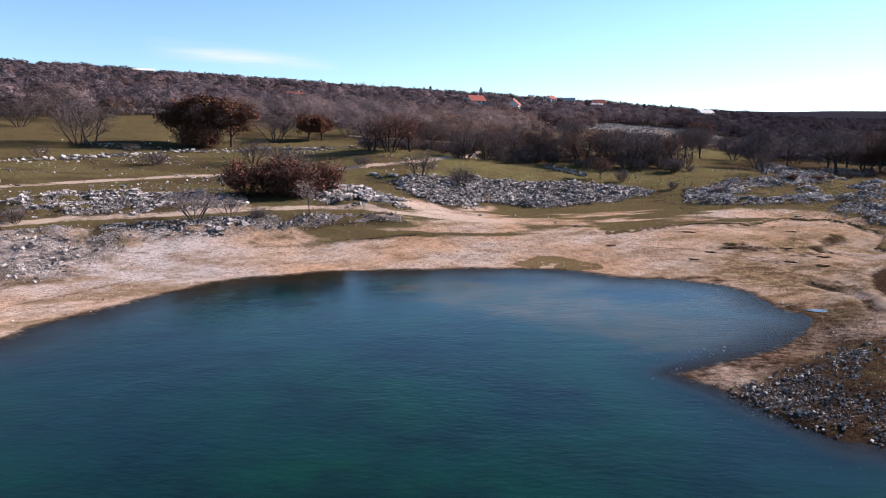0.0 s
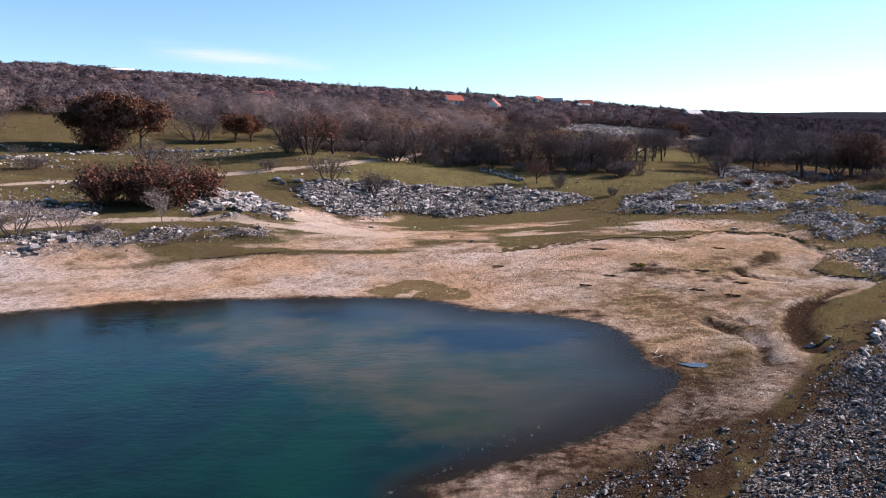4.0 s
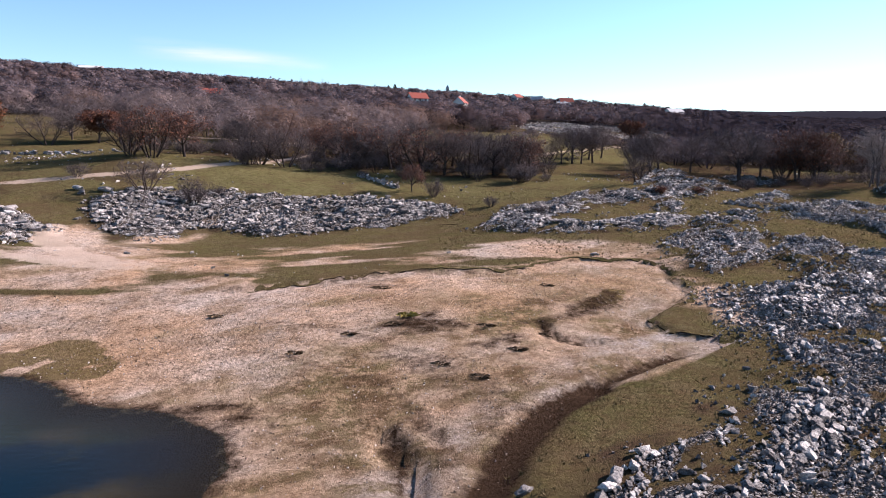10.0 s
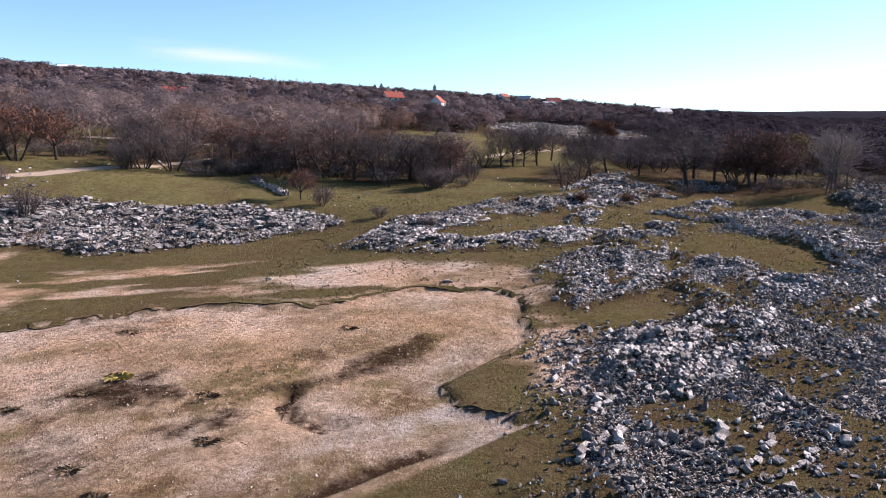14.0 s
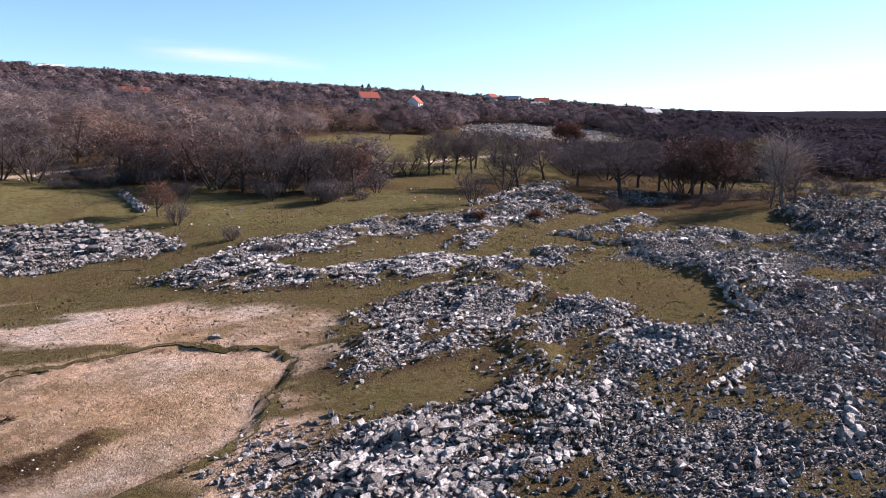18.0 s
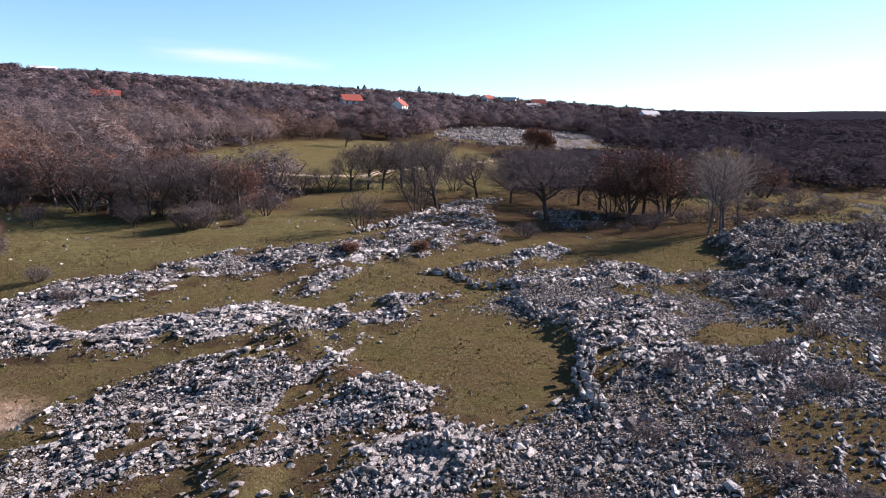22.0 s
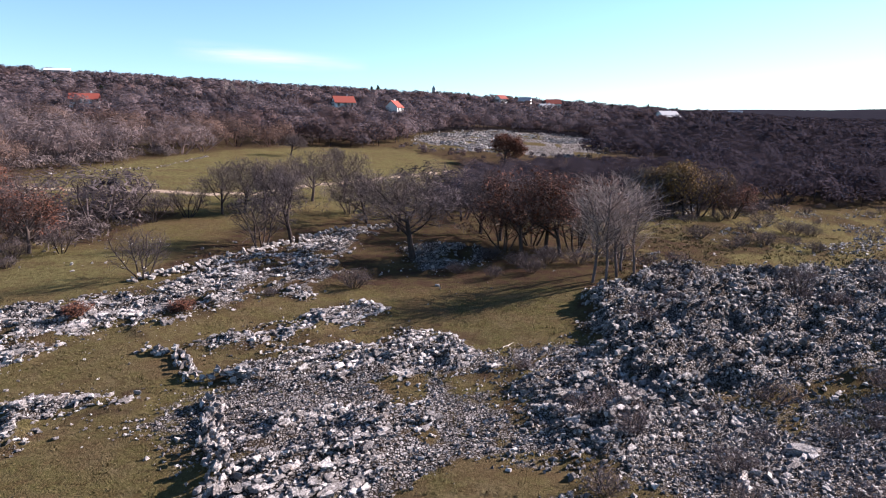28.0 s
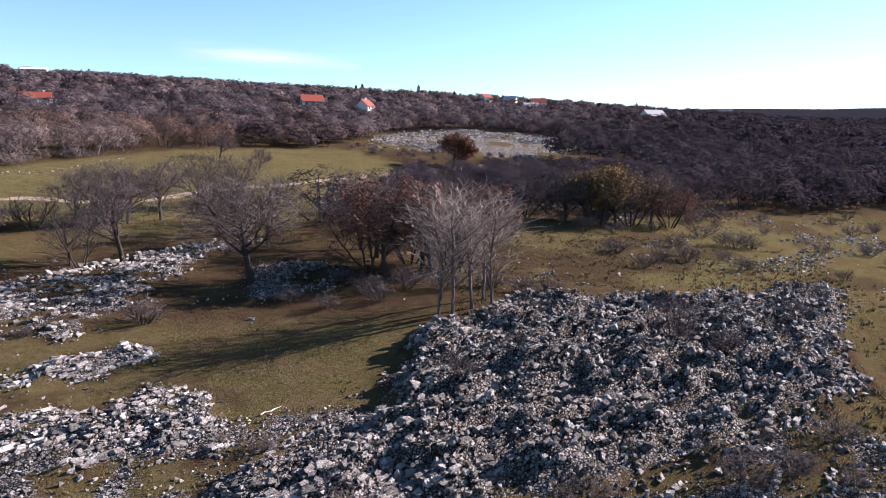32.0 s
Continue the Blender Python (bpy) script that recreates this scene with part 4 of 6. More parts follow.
def make_tree(seed, kind):
    """The arrays of a tree about one unit high: wood, twigs and, where it keeps them, leaves."""
    rng = random.Random(seed)
    wood, ends = [], []
    up = Vector((0, 0, 1))
    if kind in ("oak", "oakfull"):
        grow(rng, Vector((0, 0, -0.03)), Vector((rng.uniform(-.04, .04), rng.uniform(-.04, .04), 1)).normalized(), 0.50, 0.023, 0, OAK, wood, ends)
        tw = joined(blades(rng, ends, 3, 0.09, 0.0024, 0.9), blades(rng, ends, 2, 0.07, 0.0018, 1.4))
    elif kind == "stems":
        for k in range(rng.randint(5, 7)):
            a = k * 1.05 + rng.uniform(-.3, .3)
            lean = rng.uniform(0.25, 0.75)
            d = Vector((math.cos(a) * lean, math.sin(a) * lean, 1)).normalized()
            grow(rng, Vector((math.cos(a) * 0.06, math.sin(a) * 0.06, -0.03)), d, rng.uniform(0.72, 0.95), 0.013, 0, STEMS, wood, ends)
        tw = blades(rng, ends, 3, 0.085, 0.0024, 1.2)
    elif kind == "poplar":
        grow(rng, Vector((0, 0, -0.02)), Vector((rng.uniform(-.06, .06), rng.uniform(-.06, .06), 1)).normalized(), 0.96, 0.0095, 0, POPLAR, wood, ends)
        tw = blades(rng, ends, 3, 0.075, 0.0017, 0.9)
    else:
        for k in range(13 if kind == "bush" else 8):
            a = k * 2.4
            d = Vector((math.cos(a) * rng.uniform(.2, .9), math.sin(a) * rng.uniform(.2, .9), 1)).normalized()
            grow(rng, Vector((math.cos(a) * 0.08, math.sin(a) * 0.08, -0.04)), d, rng.uniform(0.6, 0.95), 0.014, 0, BUSH, wood, ends)
        tw = blades(rng, ends, 4, 0.16, 0.009 if kind == "bush" else 0.008)
    lv = leaves(rng, ends, {"oak": 2, "oakfull": 10, "stems": 3}.get(kind, 8), 0.038 if kind == "oakfull" else 0.034 if kind not in ("bush", "scrub") else 0.07, 0.035 if kind not in ("bush", "scrub") else 0.06)
    if kind in ("oak", "stems", "oakfull"):
        tw = (rounded(tw[0]), tw[1])
        wood = [([rounded_point(p) for p in pts], rad, sides) for pts, rad, sides in wood]
        lv = (rounded(lv[0]), lv[1])
    main = tube_arrays([w for w in wood if w[2] > 3])
    small = tube_arrays([w for w in wood if w[2] <= 3])
    top = max(tw[0][:, 2].max(), 0.2)
    out = [(v / top, f) for v, f in (main, small, tw, lv)]
    if kind in ("oak", "stems", "oakfull"):
        v, f = far_tree(rng, 2000, 0.0028, 0.050, 1.0, True)
        v = v[6:] * np.array([1.08, 1.08, 0.86]) + np.array([0, 0, 0.15])
        out.append((v, f[6:] - 6))
    elif kind in ("bush", "scrub"):
        v, f = far_tree(rng, 180, 0.013, 0.10, 1.0)
        out.append((v[6:] * np.array([1.2, 1.2, 0.95]), f[6:] - 6))
    return out


def joined(*pairs):
    vs, fs, off = [], [], 0
    for v, f in pairs:
        vs.append(v)
        fs.append(f + off)
        off += len(v)
    return np.concatenate(vs), np.concatenate(fs)


def tree_thing(name, label, category, arrays, twig_mat, leaf_mat=None):
    """One tree at the origin, a unit high: an empty with its trunk, its crown of twigs and its dry leaves."""
    ob = tagged(new(name), label, category)
    link_mesh("trunk", *arrays[0], MAT_TWIG if twig_mat is MAT_PALE else MAT_BARK, ob)
    if len(arrays) > 4:
        crown = link_mesh("crown", *joined(arrays[1], arrays[2], arrays[4]), twig_mat, ob)
        crown.data.materials.append(MAT_HAZE_RED if twig_mat is MAT_TWIG_RED else MAT_HAZE)
        n = len(arrays[1][1]) + len(arrays[2][1])
        crown.data.polygons.foreach_set("material_index", np.where(np.arange(n + len(arrays[4][1])) < n, 0, 1).astype(np.int32))
    else:
        link_mesh("crown", *joined(arrays[1], arrays[2]), twig_mat, ob)
    if leaf_mat:
        tagged(link_mesh("foliage", *arrays[3], leaf_mat, ob), "dry leaves still on the twigs")
    return ob


def ground_at(x, y):
    return float(height(np.array([x]), np.array([y]))[0])


TREES = {
    "oak": [make_tree(s, "oak") for s in (3, 8, 14)],
    "stems": [make_tree(s, "stems") for s in (2, 5)],
    "oakfull": [make_tree(s, "oakfull") for s in (3, 8)],
    "poplar": [make_tree(s, "poplar") for s in (4, 9)],
    "bush": [make_tree(s, "bush") for s in (1, 6)],
    "scrub": [make_tree(s, "scrub") for s in (11, 12)],
}
PLANTED = {}
trng = random.Random(77)


def plant(kind, look_name, x, y, h, wide=1.0):
    """Puts a tree of that kind and look at x, y, h metres high."""
    names = {
        "bare": ("bare_tree", "leafless grey-brown tree with fine twigs on rocky grass", "tree", MAT_TWIG, None),
        "red": ("tree", "tree with red-brown twigs and dry rust leaves", "tree", MAT_TWIG_RED, MAT_LEAF_RUST),
        "brown": ("oak_tree", "oak that keeps its dark brown dry leaves", "tree", MAT_TWIG, MAT_LEAF_BROWN),
        "gold": ("oak_tree", "oak with yellow-brown leaves still in its crown", "tree", MAT_TWIG, MAT_LEAF_GOLD),
        "pale": ("poplar_tree", "slender pale grey leafless poplar among rocks", "tree", MAT_PALE, None),
        "shrub": ("shrub", "leafless grey-brown thorny shrub on stony ground", "shrub", MAT_TWIG, None),
        "scrub": ("shrub", "leafless pale grey-brown thorny scrub among limestone rubble", "shrub", MAT_SCRUB, None),
        "rust": ("shrub", "shrub with dense rust-red dry leaves", "shrub", MAT_TWIG_RED, MAT_LEAF_RUST),
    }
    pick = trng.randrange(len(TREES[kind]))
    key = (kind, look_name, pick)
    name, label, cat, twig, leaf = names[look_name]
    m = Matrix.Translation((x, y, ground_at(x, y) - 0.05)) @ Matrix.Rotation(trng.uniform(0, 6.28), 4, "Z") @ Matrix.Diagonal((h * wide, h * wide, h, 1))
    if key not in PLANTED:
        PLANTED[key] = tree_thing(name, label, cat, TREES[kind][pick], twig, leaf)
        PLANTED[key].matrix_basis = m
        return PLANTED[key]
    first = PLANTED[key]
    made = {}
    for o in (first, *first.children):
        c = o.copy()
        scene.collection.objects.link(c)
        made[o] = c
        if o is not first:
            c.parent = made[first]
    made[first].matrix_basis = m
    return made[first]


GROVE = [  # kind, look, x, y, height, width
    ("oak", "bare", 69.2, 122.5, 8.6, 1.0), ("oak", "bare", 57.6, 126.4, 7.6, 0.85), ("stems", "bare", 55.6, 123.5, 5.4, 0.9), ("stems", "bare", 51.2, 111.2, 4.0, 0.8),
    ("oak", "bare", 46.4, 138.6, 6.2, 0.8), ("oak", "bare", 48.4, 140.2, 6.6, 0.8), ("oak", "bare", 50.2, 141.2, 6.6, 0.8), ("oak", "bare", 52.6, 143.4, 6.8, 0.8),
    ("stems", "bare", 41.4, 132.6, 3.6, 1.0), ("stems", "bare", 43.6, 136.2, 3.6, 1.0), ("stems", "bare", 32.5, 137.5, 4.2, 1.0),
    ("oak", "red", 78.6, 125.0, 8.2, 0.85), ("oak", "bare", 80.9, 128.8, 7.6, 0.85), ("oak", "red", 82.0, 126.0, 7.8, 0.8), ("oak", "bare", 76.8, 132.5, 7.2, 0.9), ("oak", "bare", 74.8, 135.4, 6.8, 1.0),
    ("stems", "bare", 79.8, 131.0, 6.0, 0.9), ("stems", "red", 77.0, 127.5, 5.6, 0.9), ("stems", "bare", 83.6, 128.5, 6.0, 0.9), ("bush", "shrub", 78.0, 121.0, 1.6, 1.6), ("bush", "shrub", 80.5, 122.0, 1.9, 1.5), ("bush", "shrub", 83.0, 121.5, 1.8, 1.6), ("bush", "shrub", 75.5, 123.5, 1.4, 1.7), ("bush", "shrub", 86.5, 122.5, 1.6, 1.6), ("bush", "shrub", 73.0, 118.5, 1.2, 1.7),
    ("oak", "bare", 66.4, 134.6, 6.6, 0.9), ("oak", "red", 84.5, 131.5, 7.2, 0.9),
    ("poplar", "pale", 83.2, 114.9, 8.4, 1.9), ("poplar", "pale", 84.0, 114.3, 8.8, 1.9), ("poplar", "pale", 85.2, 116.4, 8.3, 1.9), ("poplar", "pale", 85.9, 118.4, 7.8, 1.9), ("poplar", "pale", 86.4, 116.0, 7.6, 1.9),
    ("oak", "bare", 95.6, 156.4, 6.6, 0.9), ("oakfull", "gold", 98.0, 159.0, 6.9, 0.8), ("stems", "gold", 99.6, 157.8, 7.4, 1.0), ("oakfull", "gold", 101.6, 157.6, 7.8, 0.75), ("stems", "gold", 103.6, 158.8, 7.4, 1.0), ("oak", "bare", 106.6, 161.4, 7.2, 0.9), ("stems", "red", 108.6, 160.0, 5.2, 1.0),
    ("oakfull", "red", 79.3, 218.0, 7.4, 1.1), ("oak", "bare", 47.6, 190.2, 3.9, 0.9), ("oak", "bare", 36.0, 202.6, 4.8, 1.1),
    ("stems", "shrub", 96.3, 111.8, 2.7, 0.9), ("bush", "shrub", 99.1, 111.6, 1.5, 1.4), ("bush", "shrub", 65.9, 112.9, 1.8, 1.5), ("bush", "shrub", 98.5, 140.1, 1.8, 1.7), ("bush", "shrub", 104.3, 137.7, 1.9, 1.4), ("bush", "shrub", 113.8, 148.1, 1.8, 1.4), ("bush", "shrub", 101.9, 137.4, 1.4, 1.4),
    ("oak", "red", 38.6, 117.6, 5.9, 0.9), ("stems", "bare", 36.2, 116.4, 6.2, 0.9), ("oak", "bare", 33.4, 117.4, 6.4, 0.9), ("stems", "bare", 30.4, 115.6, 6.6, 1.0), ("oak", "bare", 26.8, 116.0, 6.8, 1.0), ("stems", "red", 23.4, 117.0, 6.6, 0.9), ("oak", "bare", 19.4, 119.4, 6.8, 1.0), ("oak", "red", 16.2, 118.8, 6.4, 0.9),
    ("stems", "bare", 6.4, 112.6, 5.6, 1.0), ("stems", "bare", 3.2, 112.0, 5.2, 1.0), ("oak", "bare", 15.3, 117.0, 5.0, 1.1), ("oak", "bare", 23.4, 124.5, 7.4, 1.0), ("oak", "red", 28.0, 126.5, 6.2, 1.0), ("oak", "bare", 32.2, 123.0, 6.0, 1.0),
    ("oak", "red", 9.2, 126.0, 5.8, 1.0), ("oak", "bare", 12.0, 123.7, 5.6, 1.0), ("stems", "shrub", 2.4, 110.5, 2.9, 1.0),
    ("oak", "red", 23.0, 102.6, 3.4, 0.8), ("bush", "shrub", 25.6, 100.2, 2.5, 1.0), ("stems", "shrub", -3.4, 93.0, 3.7, 1.1), ("bush", "shrub", 1.9, 91.4, 3.2, 1.1), ("bush", "shrub", -11.6, 95.9, 1.9, 1.2),
    ("stems", "bare", -27.0, 96.9, 3.6, 1.1), ("stems", "bare", -20.7, 88.7, 4.2, 1.2),
    ("bush", "rust", -21.9, 74.2, 4.6, 1.1), ("bush", "rust", -19.4, 76.2, 5.0, 1.1), ("bush", "rust", -15.6, 75.0, 4.9, 1.1), ("bush", "rust", -14.0, 77.6, 4.3, 1.1), ("bush", "rust", -17.4, 74.6, 4.4, 1.1), ("bush", "shrub", -17.0, 78.5, 4.6, 1.0),
    ("stems", "pale", -22.7, 62.0, 3.2, 1.1), ("stems", "pale", -20.3, 64.2, 2.3, 1.1), ("poplar", "pale", -13.4, 67.2, 3.8, 1.8), ("bush", "shrub", -36.2, 57.2, 1.9, 1.2), ("bush", "shrub", -17.5, 63.8, 1.3, 1.8),
    ("stems", "bare", -54.2, 105.5, 7.4, 1.0), ("stems", "bare", -56.6, 106.5, 6.4, 1.0),
    ("oakfull", "brown", -39.4, 112.9, 9.2, 1.0), ("oakfull", "brown", -43.2, 113.6, 7.8, 1.0), ("oakfull", "brown", -35.4, 114.4, 8.2, 1.0), ("oakfull", "brown", -40.4, 115.6, 8.6, 1.0), ("bush", "rust", -38.0, 111.6, 4.6, 1.0), ("bush", "rust", -41.4, 111.8, 4.4, 1.0),
    ("bush", "shrub", -38.8, 92.2, 2.3, 1.5), ("stems", "shrub", -53.7, 91.3, 1.9, 1.2), ("stems", "shrub", -45.5, 100.2, 1.9, 1.0),
    ("oakfull", "red", -25.7, 129.5, 5.5, 1.1), ("oakfull", "brown", -23.7, 132.3, 5.0, 1.1), ("oak", "bare", -31.0, 131.9, 4.8, 1.1), ("stems", "bare", -30.5, 124.3, 5.4, 1.1), ("oak", "bare", -33.4, 136.3, 4.6, 1.2),
    ("stems", "red", -8.6, 107.6, 6.4, 0.9), ("stems", "bare", -11.6, 108.2, 5.6, 0.9), ("oak", "red", -5.7, 110.4, 6.2, 0.9), ("oak", "bare", -2.5, 126.2, 6.2, 1.0), ("stems", "bare", -74.3, 121.2, 5.0, 1.2), ("oak", "bare", -3.6, 128.3, 5.4, 1.0),
    ("oak", "bare", 53.4, 150.6, 7.0, 0.9), ("oak", "bare", 56.6, 154.7, 6.6, 0.9), ("stems", "bare", 59.6, 143.6, 5.2, 0.9), ("oak", "bare", 62.5, 138.4, 6.2, 1.0),
]
for kind, look_name, x, y, h, wide in GROVE:
    plant(kind, look_name, x, y, h, wide * {"oak": 1.4, "stems": 1.35, "oakfull": 1.25}.get(kind, 1.0))

for k in range(64):
    x = trng.uniform(-14, 41)
    plant("bush" if k % 3 else "stems", "shrub", x, 109.5 + abs(x - 14) * 0.02 + trng.uniform(0, 15), trng.uniform(1.2, 2.6), 1.3)

# ---- far woods ----

LITE = dict(steps=(4, 2), bend=(0.12, 0.25), rise=(0.06, 0.06), sides=(3, 3), kids=(9, 0), open=(0.95, 0.7), short=(0.50, 0.5))
LITE["from"] = (0.30, 0)


def lite_tree(rng):
    """A bare tree of several stems, light enough for the edge of the woods."""
    wood, ends = [], []
    for k in range(4):
        a = k * 1.57 + rng.uniform(-.5, .5)
        lean = rng.uniform(0.3, 1.1)
        d = Vector((math.cos(a) * lean, math.sin(a) * lean, 1)).normalized()
        grow(rng, Vector((math.cos(a) * 0.04, math.sin(a) * 0.04, -0.05)), d, rng.uniform(0.7, 0.95), 0.011, 0, LITE, wood, ends)
    haze = far_tree(rng, 1000, 0.0105, 0.080, 1.0, True)
    v, f = joined(tube_arrays([w for w in wood if len(w[0]) > 3]), blades(rng, ends, 3, 0.10, 0.0050, 1.3))
    v, f = joined((v, f), haze)
    v = rounded(v, 0.5, 0.50, 0.40)
    return v / v[:, 2].max(), f


def scatter_mesh(name, templates, spots, scales, turns, material, label, category, tilts=None, tone=None):
    """Many small copies of the templates, as one mesh of kind stuff."""
    order = nrng.integers(0, len(templates), len(spots))
    vs, fs, ts, off = [], [], [], 0
    for k, (tv, tf) in enumerate(templates):
        sel = np.nonzero(order == k)[0]
        if not len(sel):
            continue
        c, s = np.cos(turns[sel]), np.sin(turns[sel])
        v = tv[None] * scales[sel][:, None, :]
        if tilts is not None:
            ct, st = np.cos(tilts[sel])[:, None], np.sin(tilts[sel])[:, None]
            v = np.stack([v[..., 0], v[..., 1] * ct - v[..., 2] * st, v[..., 1] * st + v[..., 2] * ct], -1)
        v = np.stack([v[..., 0] * c[:, None] - v[..., 1] * s[:, None], v[..., 0] * s[:, None] + v[..., 1] * c[:, None], v[..., 2]], -1) + spots[sel][:, None, :]
        f = tf[None] + (np.arange(len(sel)) * len(tv))[:, None, None] + off
        vs.append(v.reshape(-1, 3))
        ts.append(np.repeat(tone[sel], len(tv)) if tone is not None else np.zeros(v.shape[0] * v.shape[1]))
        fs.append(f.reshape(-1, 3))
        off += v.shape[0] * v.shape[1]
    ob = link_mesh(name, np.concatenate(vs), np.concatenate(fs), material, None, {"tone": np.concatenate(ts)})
    return tagged(ob, label, category, kind="stuff")


nrng = np.random.default_rng(5)


def woods(lo, hi, step, seed):
    """Jittered places for far trees, between two distances."""
    r = np.random.default_rng(seed)
    ax, ay = np.meshgrid(np.arange(-620, 620, step), np.arange(100, 860, step))
    px = ax.ravel() + r.uniform(-0.5, 0.5, ax.size) * step
    py = ay.ravel() + r.uniform(-0.5, 0.5, ax.size) * step
    rr = np.hypot(px - 35, py - 100)
    ok = (rr >= lo) & (rr < hi) & (py > np.interp(px, FRONT_X, FRONT_Y)) & (px > -0.70 * py - 20) & (px < 92 + 0.63 * (py - 75))
    ok &= (poly_dist(px, py, MEADOW) > 1) & (poly_dist(px, py, KARST) > 0)
    ok &= (poly_dist(px, py, PASTURE) > 0) | (fbm(px, py, 16, 2, 61) > 0.56)
    ok &= line_dist(px, py, [(-249, 580), (-225, 540)]) > 13
    for hx, hy, clear in ((15, 357, 4.5), (35.6, 365, 4), (-65.3, 302.5, 9), (-249, 580, 16)):
        ok &= line_dist(px, py, [(hx, hy), (hx + (70 - hx) * 0.035, hy + (60 - hy) * 0.035)]) > clear
    ok &= fbm(px, py, 26, 3, 62) > np.where(px < -20, 0.40, 0.30)
    px, py = px[ok], py[ok]
    return np.stack([px, py, height(px, py, fine=False) - 0.1], -1)


frng = random.Random(12)
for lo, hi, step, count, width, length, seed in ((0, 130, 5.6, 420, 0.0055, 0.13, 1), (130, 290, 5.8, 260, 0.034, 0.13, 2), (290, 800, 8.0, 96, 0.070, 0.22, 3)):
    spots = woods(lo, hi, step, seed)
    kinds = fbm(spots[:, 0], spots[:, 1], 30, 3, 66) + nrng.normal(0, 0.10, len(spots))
    # trees past this bearing take the colours that hold painted slope shade
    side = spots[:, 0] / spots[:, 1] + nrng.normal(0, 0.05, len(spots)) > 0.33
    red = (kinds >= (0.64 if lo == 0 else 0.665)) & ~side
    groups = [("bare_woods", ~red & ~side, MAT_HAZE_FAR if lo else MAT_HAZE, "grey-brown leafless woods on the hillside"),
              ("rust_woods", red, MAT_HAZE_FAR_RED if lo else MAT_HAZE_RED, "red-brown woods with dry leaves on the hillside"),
              ("dark_woods", side, MAT_HAZE_SHADED, "dense purple-grey leafless woods in the hollow, darkened by painted slope shade")]
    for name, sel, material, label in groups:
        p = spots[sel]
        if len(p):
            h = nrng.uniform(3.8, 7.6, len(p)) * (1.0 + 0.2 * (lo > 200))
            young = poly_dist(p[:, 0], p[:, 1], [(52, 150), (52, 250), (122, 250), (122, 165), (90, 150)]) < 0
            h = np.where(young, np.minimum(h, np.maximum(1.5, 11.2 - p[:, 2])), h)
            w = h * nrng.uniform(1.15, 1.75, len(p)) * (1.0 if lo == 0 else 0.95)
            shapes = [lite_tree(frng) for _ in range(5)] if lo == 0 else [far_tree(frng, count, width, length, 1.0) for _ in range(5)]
            # tone falls with bearing, painting the hill's shaded side into the crowns
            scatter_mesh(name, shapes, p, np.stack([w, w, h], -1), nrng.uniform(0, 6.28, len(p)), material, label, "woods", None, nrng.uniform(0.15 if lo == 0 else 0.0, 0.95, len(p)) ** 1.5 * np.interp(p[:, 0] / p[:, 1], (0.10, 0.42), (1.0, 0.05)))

# undergrowth along the edge of the woods and below the trees
r = np.random.default_rng(44)
px, py = r.uniform(-80, 120, 9000), r.uniform(104, 190, 9000)
edge = np.interp(px, FRONT_X, FRONT_Y)
ok = (py > edge - 9) & (poly_dist(px, py, MEADOW) > 0) & (fbm(px, py, 9, 3, 91) > 0.50) & ((py > edge) | (r.random(len(px)) < 0.35)) & (poly_dist(px, py, PASTURE) > 0)
for pts, w in TRACKS:
    ok &= line_dist(px, py, pts) > w + 1.2
px, py = px[ok], py[ok]
h = r.uniform(0.7, 2.6, len(px))
scatter_mesh("undergrowth", [far_tree(frng, 60, 0.020, 0.24, 1.0) for _ in range(4)], np.stack([px, py, height(px, py) - 0.1], -1), np.stack([h * 1.5, h * 1.5, h], -1), r.uniform(0, 6.28, len(px)),
             MAT_TWIG, "bare brown undergrowth below the trees", "undergrowth", None, r.uniform(0, 0.4, len(px)))

# ---- rocks ----
def rock_template(rng, extra=3, flat=0.7, jitter=0.38):
    """A blocky shard: a hull round the shaken corners of a box and a few more points."""
    bm = bmesh.new()
    for k in range(8):
        p = [(-1 if k & (1 << a) else 1) * rng.uniform(1 - 2 * jitter, 1.0) for a in range(3)]
        bm.verts.new((p[0], p[1] * 0.75, p[2] * flat))
    for _ in range(extra):
        d = Vector([rng.gauss(0, 1) for _ in range(3)]).normalized() * 1.15
        bm.verts.new((d.x, d.y * 0.75, d.z * flat))
    r = bmesh.ops.convex_hull(bm, input=bm.verts[:])
    bmesh.ops.delete(bm, geom=[g for g in r["geom_interior"] if isinstance(g, bmesh.types.BMVert)], context="VERTS")
    bmesh.ops.triangulate(bm, faces=bm.faces[:])
    bm.verts.index_update()
    v, f = np.array([tuple(a.co) for a in bm.verts]) * 0.5, np.array([[a.index for a in q.verts] for q in bm.faces])
    bm.free()
    return v, f


rrng = random.Random(31)
DARK_ZONES = ("mound", "mound_b", "oak_rocks", "bank_far")
ROCK_T = [rock_template(rrng, rrng.randint(1, 3), rrng.uniform(0.55, 1.1), 0.47) for _ in range(16)]
STONE_T = [rock_template(rrng, 0, rrng.uniform(0.4, 1.0), 0.47) for _ in range(16)]


def pebble_template(rng):
    """A small shard of six faces."""
    a = [(math.cos(k * 2.094 + rng.uniform(-.4, .4)) * rng.uniform(.7, 1.1), math.sin(k * 2.094 + rng.uniform(-.4, .4)) * rng.uniform(.6, 1), rng.uniform(-.2, .2)) for k in range(3)]
    v = np.array(a + [(rng.uniform(-.4, .4), rng.uniform(-.4, .4), rng.uniform(.5, .9)), (0, 0, -0.5)]) * 0.5
    return v, np.array([(0, 1, 3), (1, 2, 3), (2, 0, 3), (1, 0, 4), (2, 1, 4), (0, 2, 4)])


PEBBLE_T = [pebble_template(rrng) for _ in range(14)]


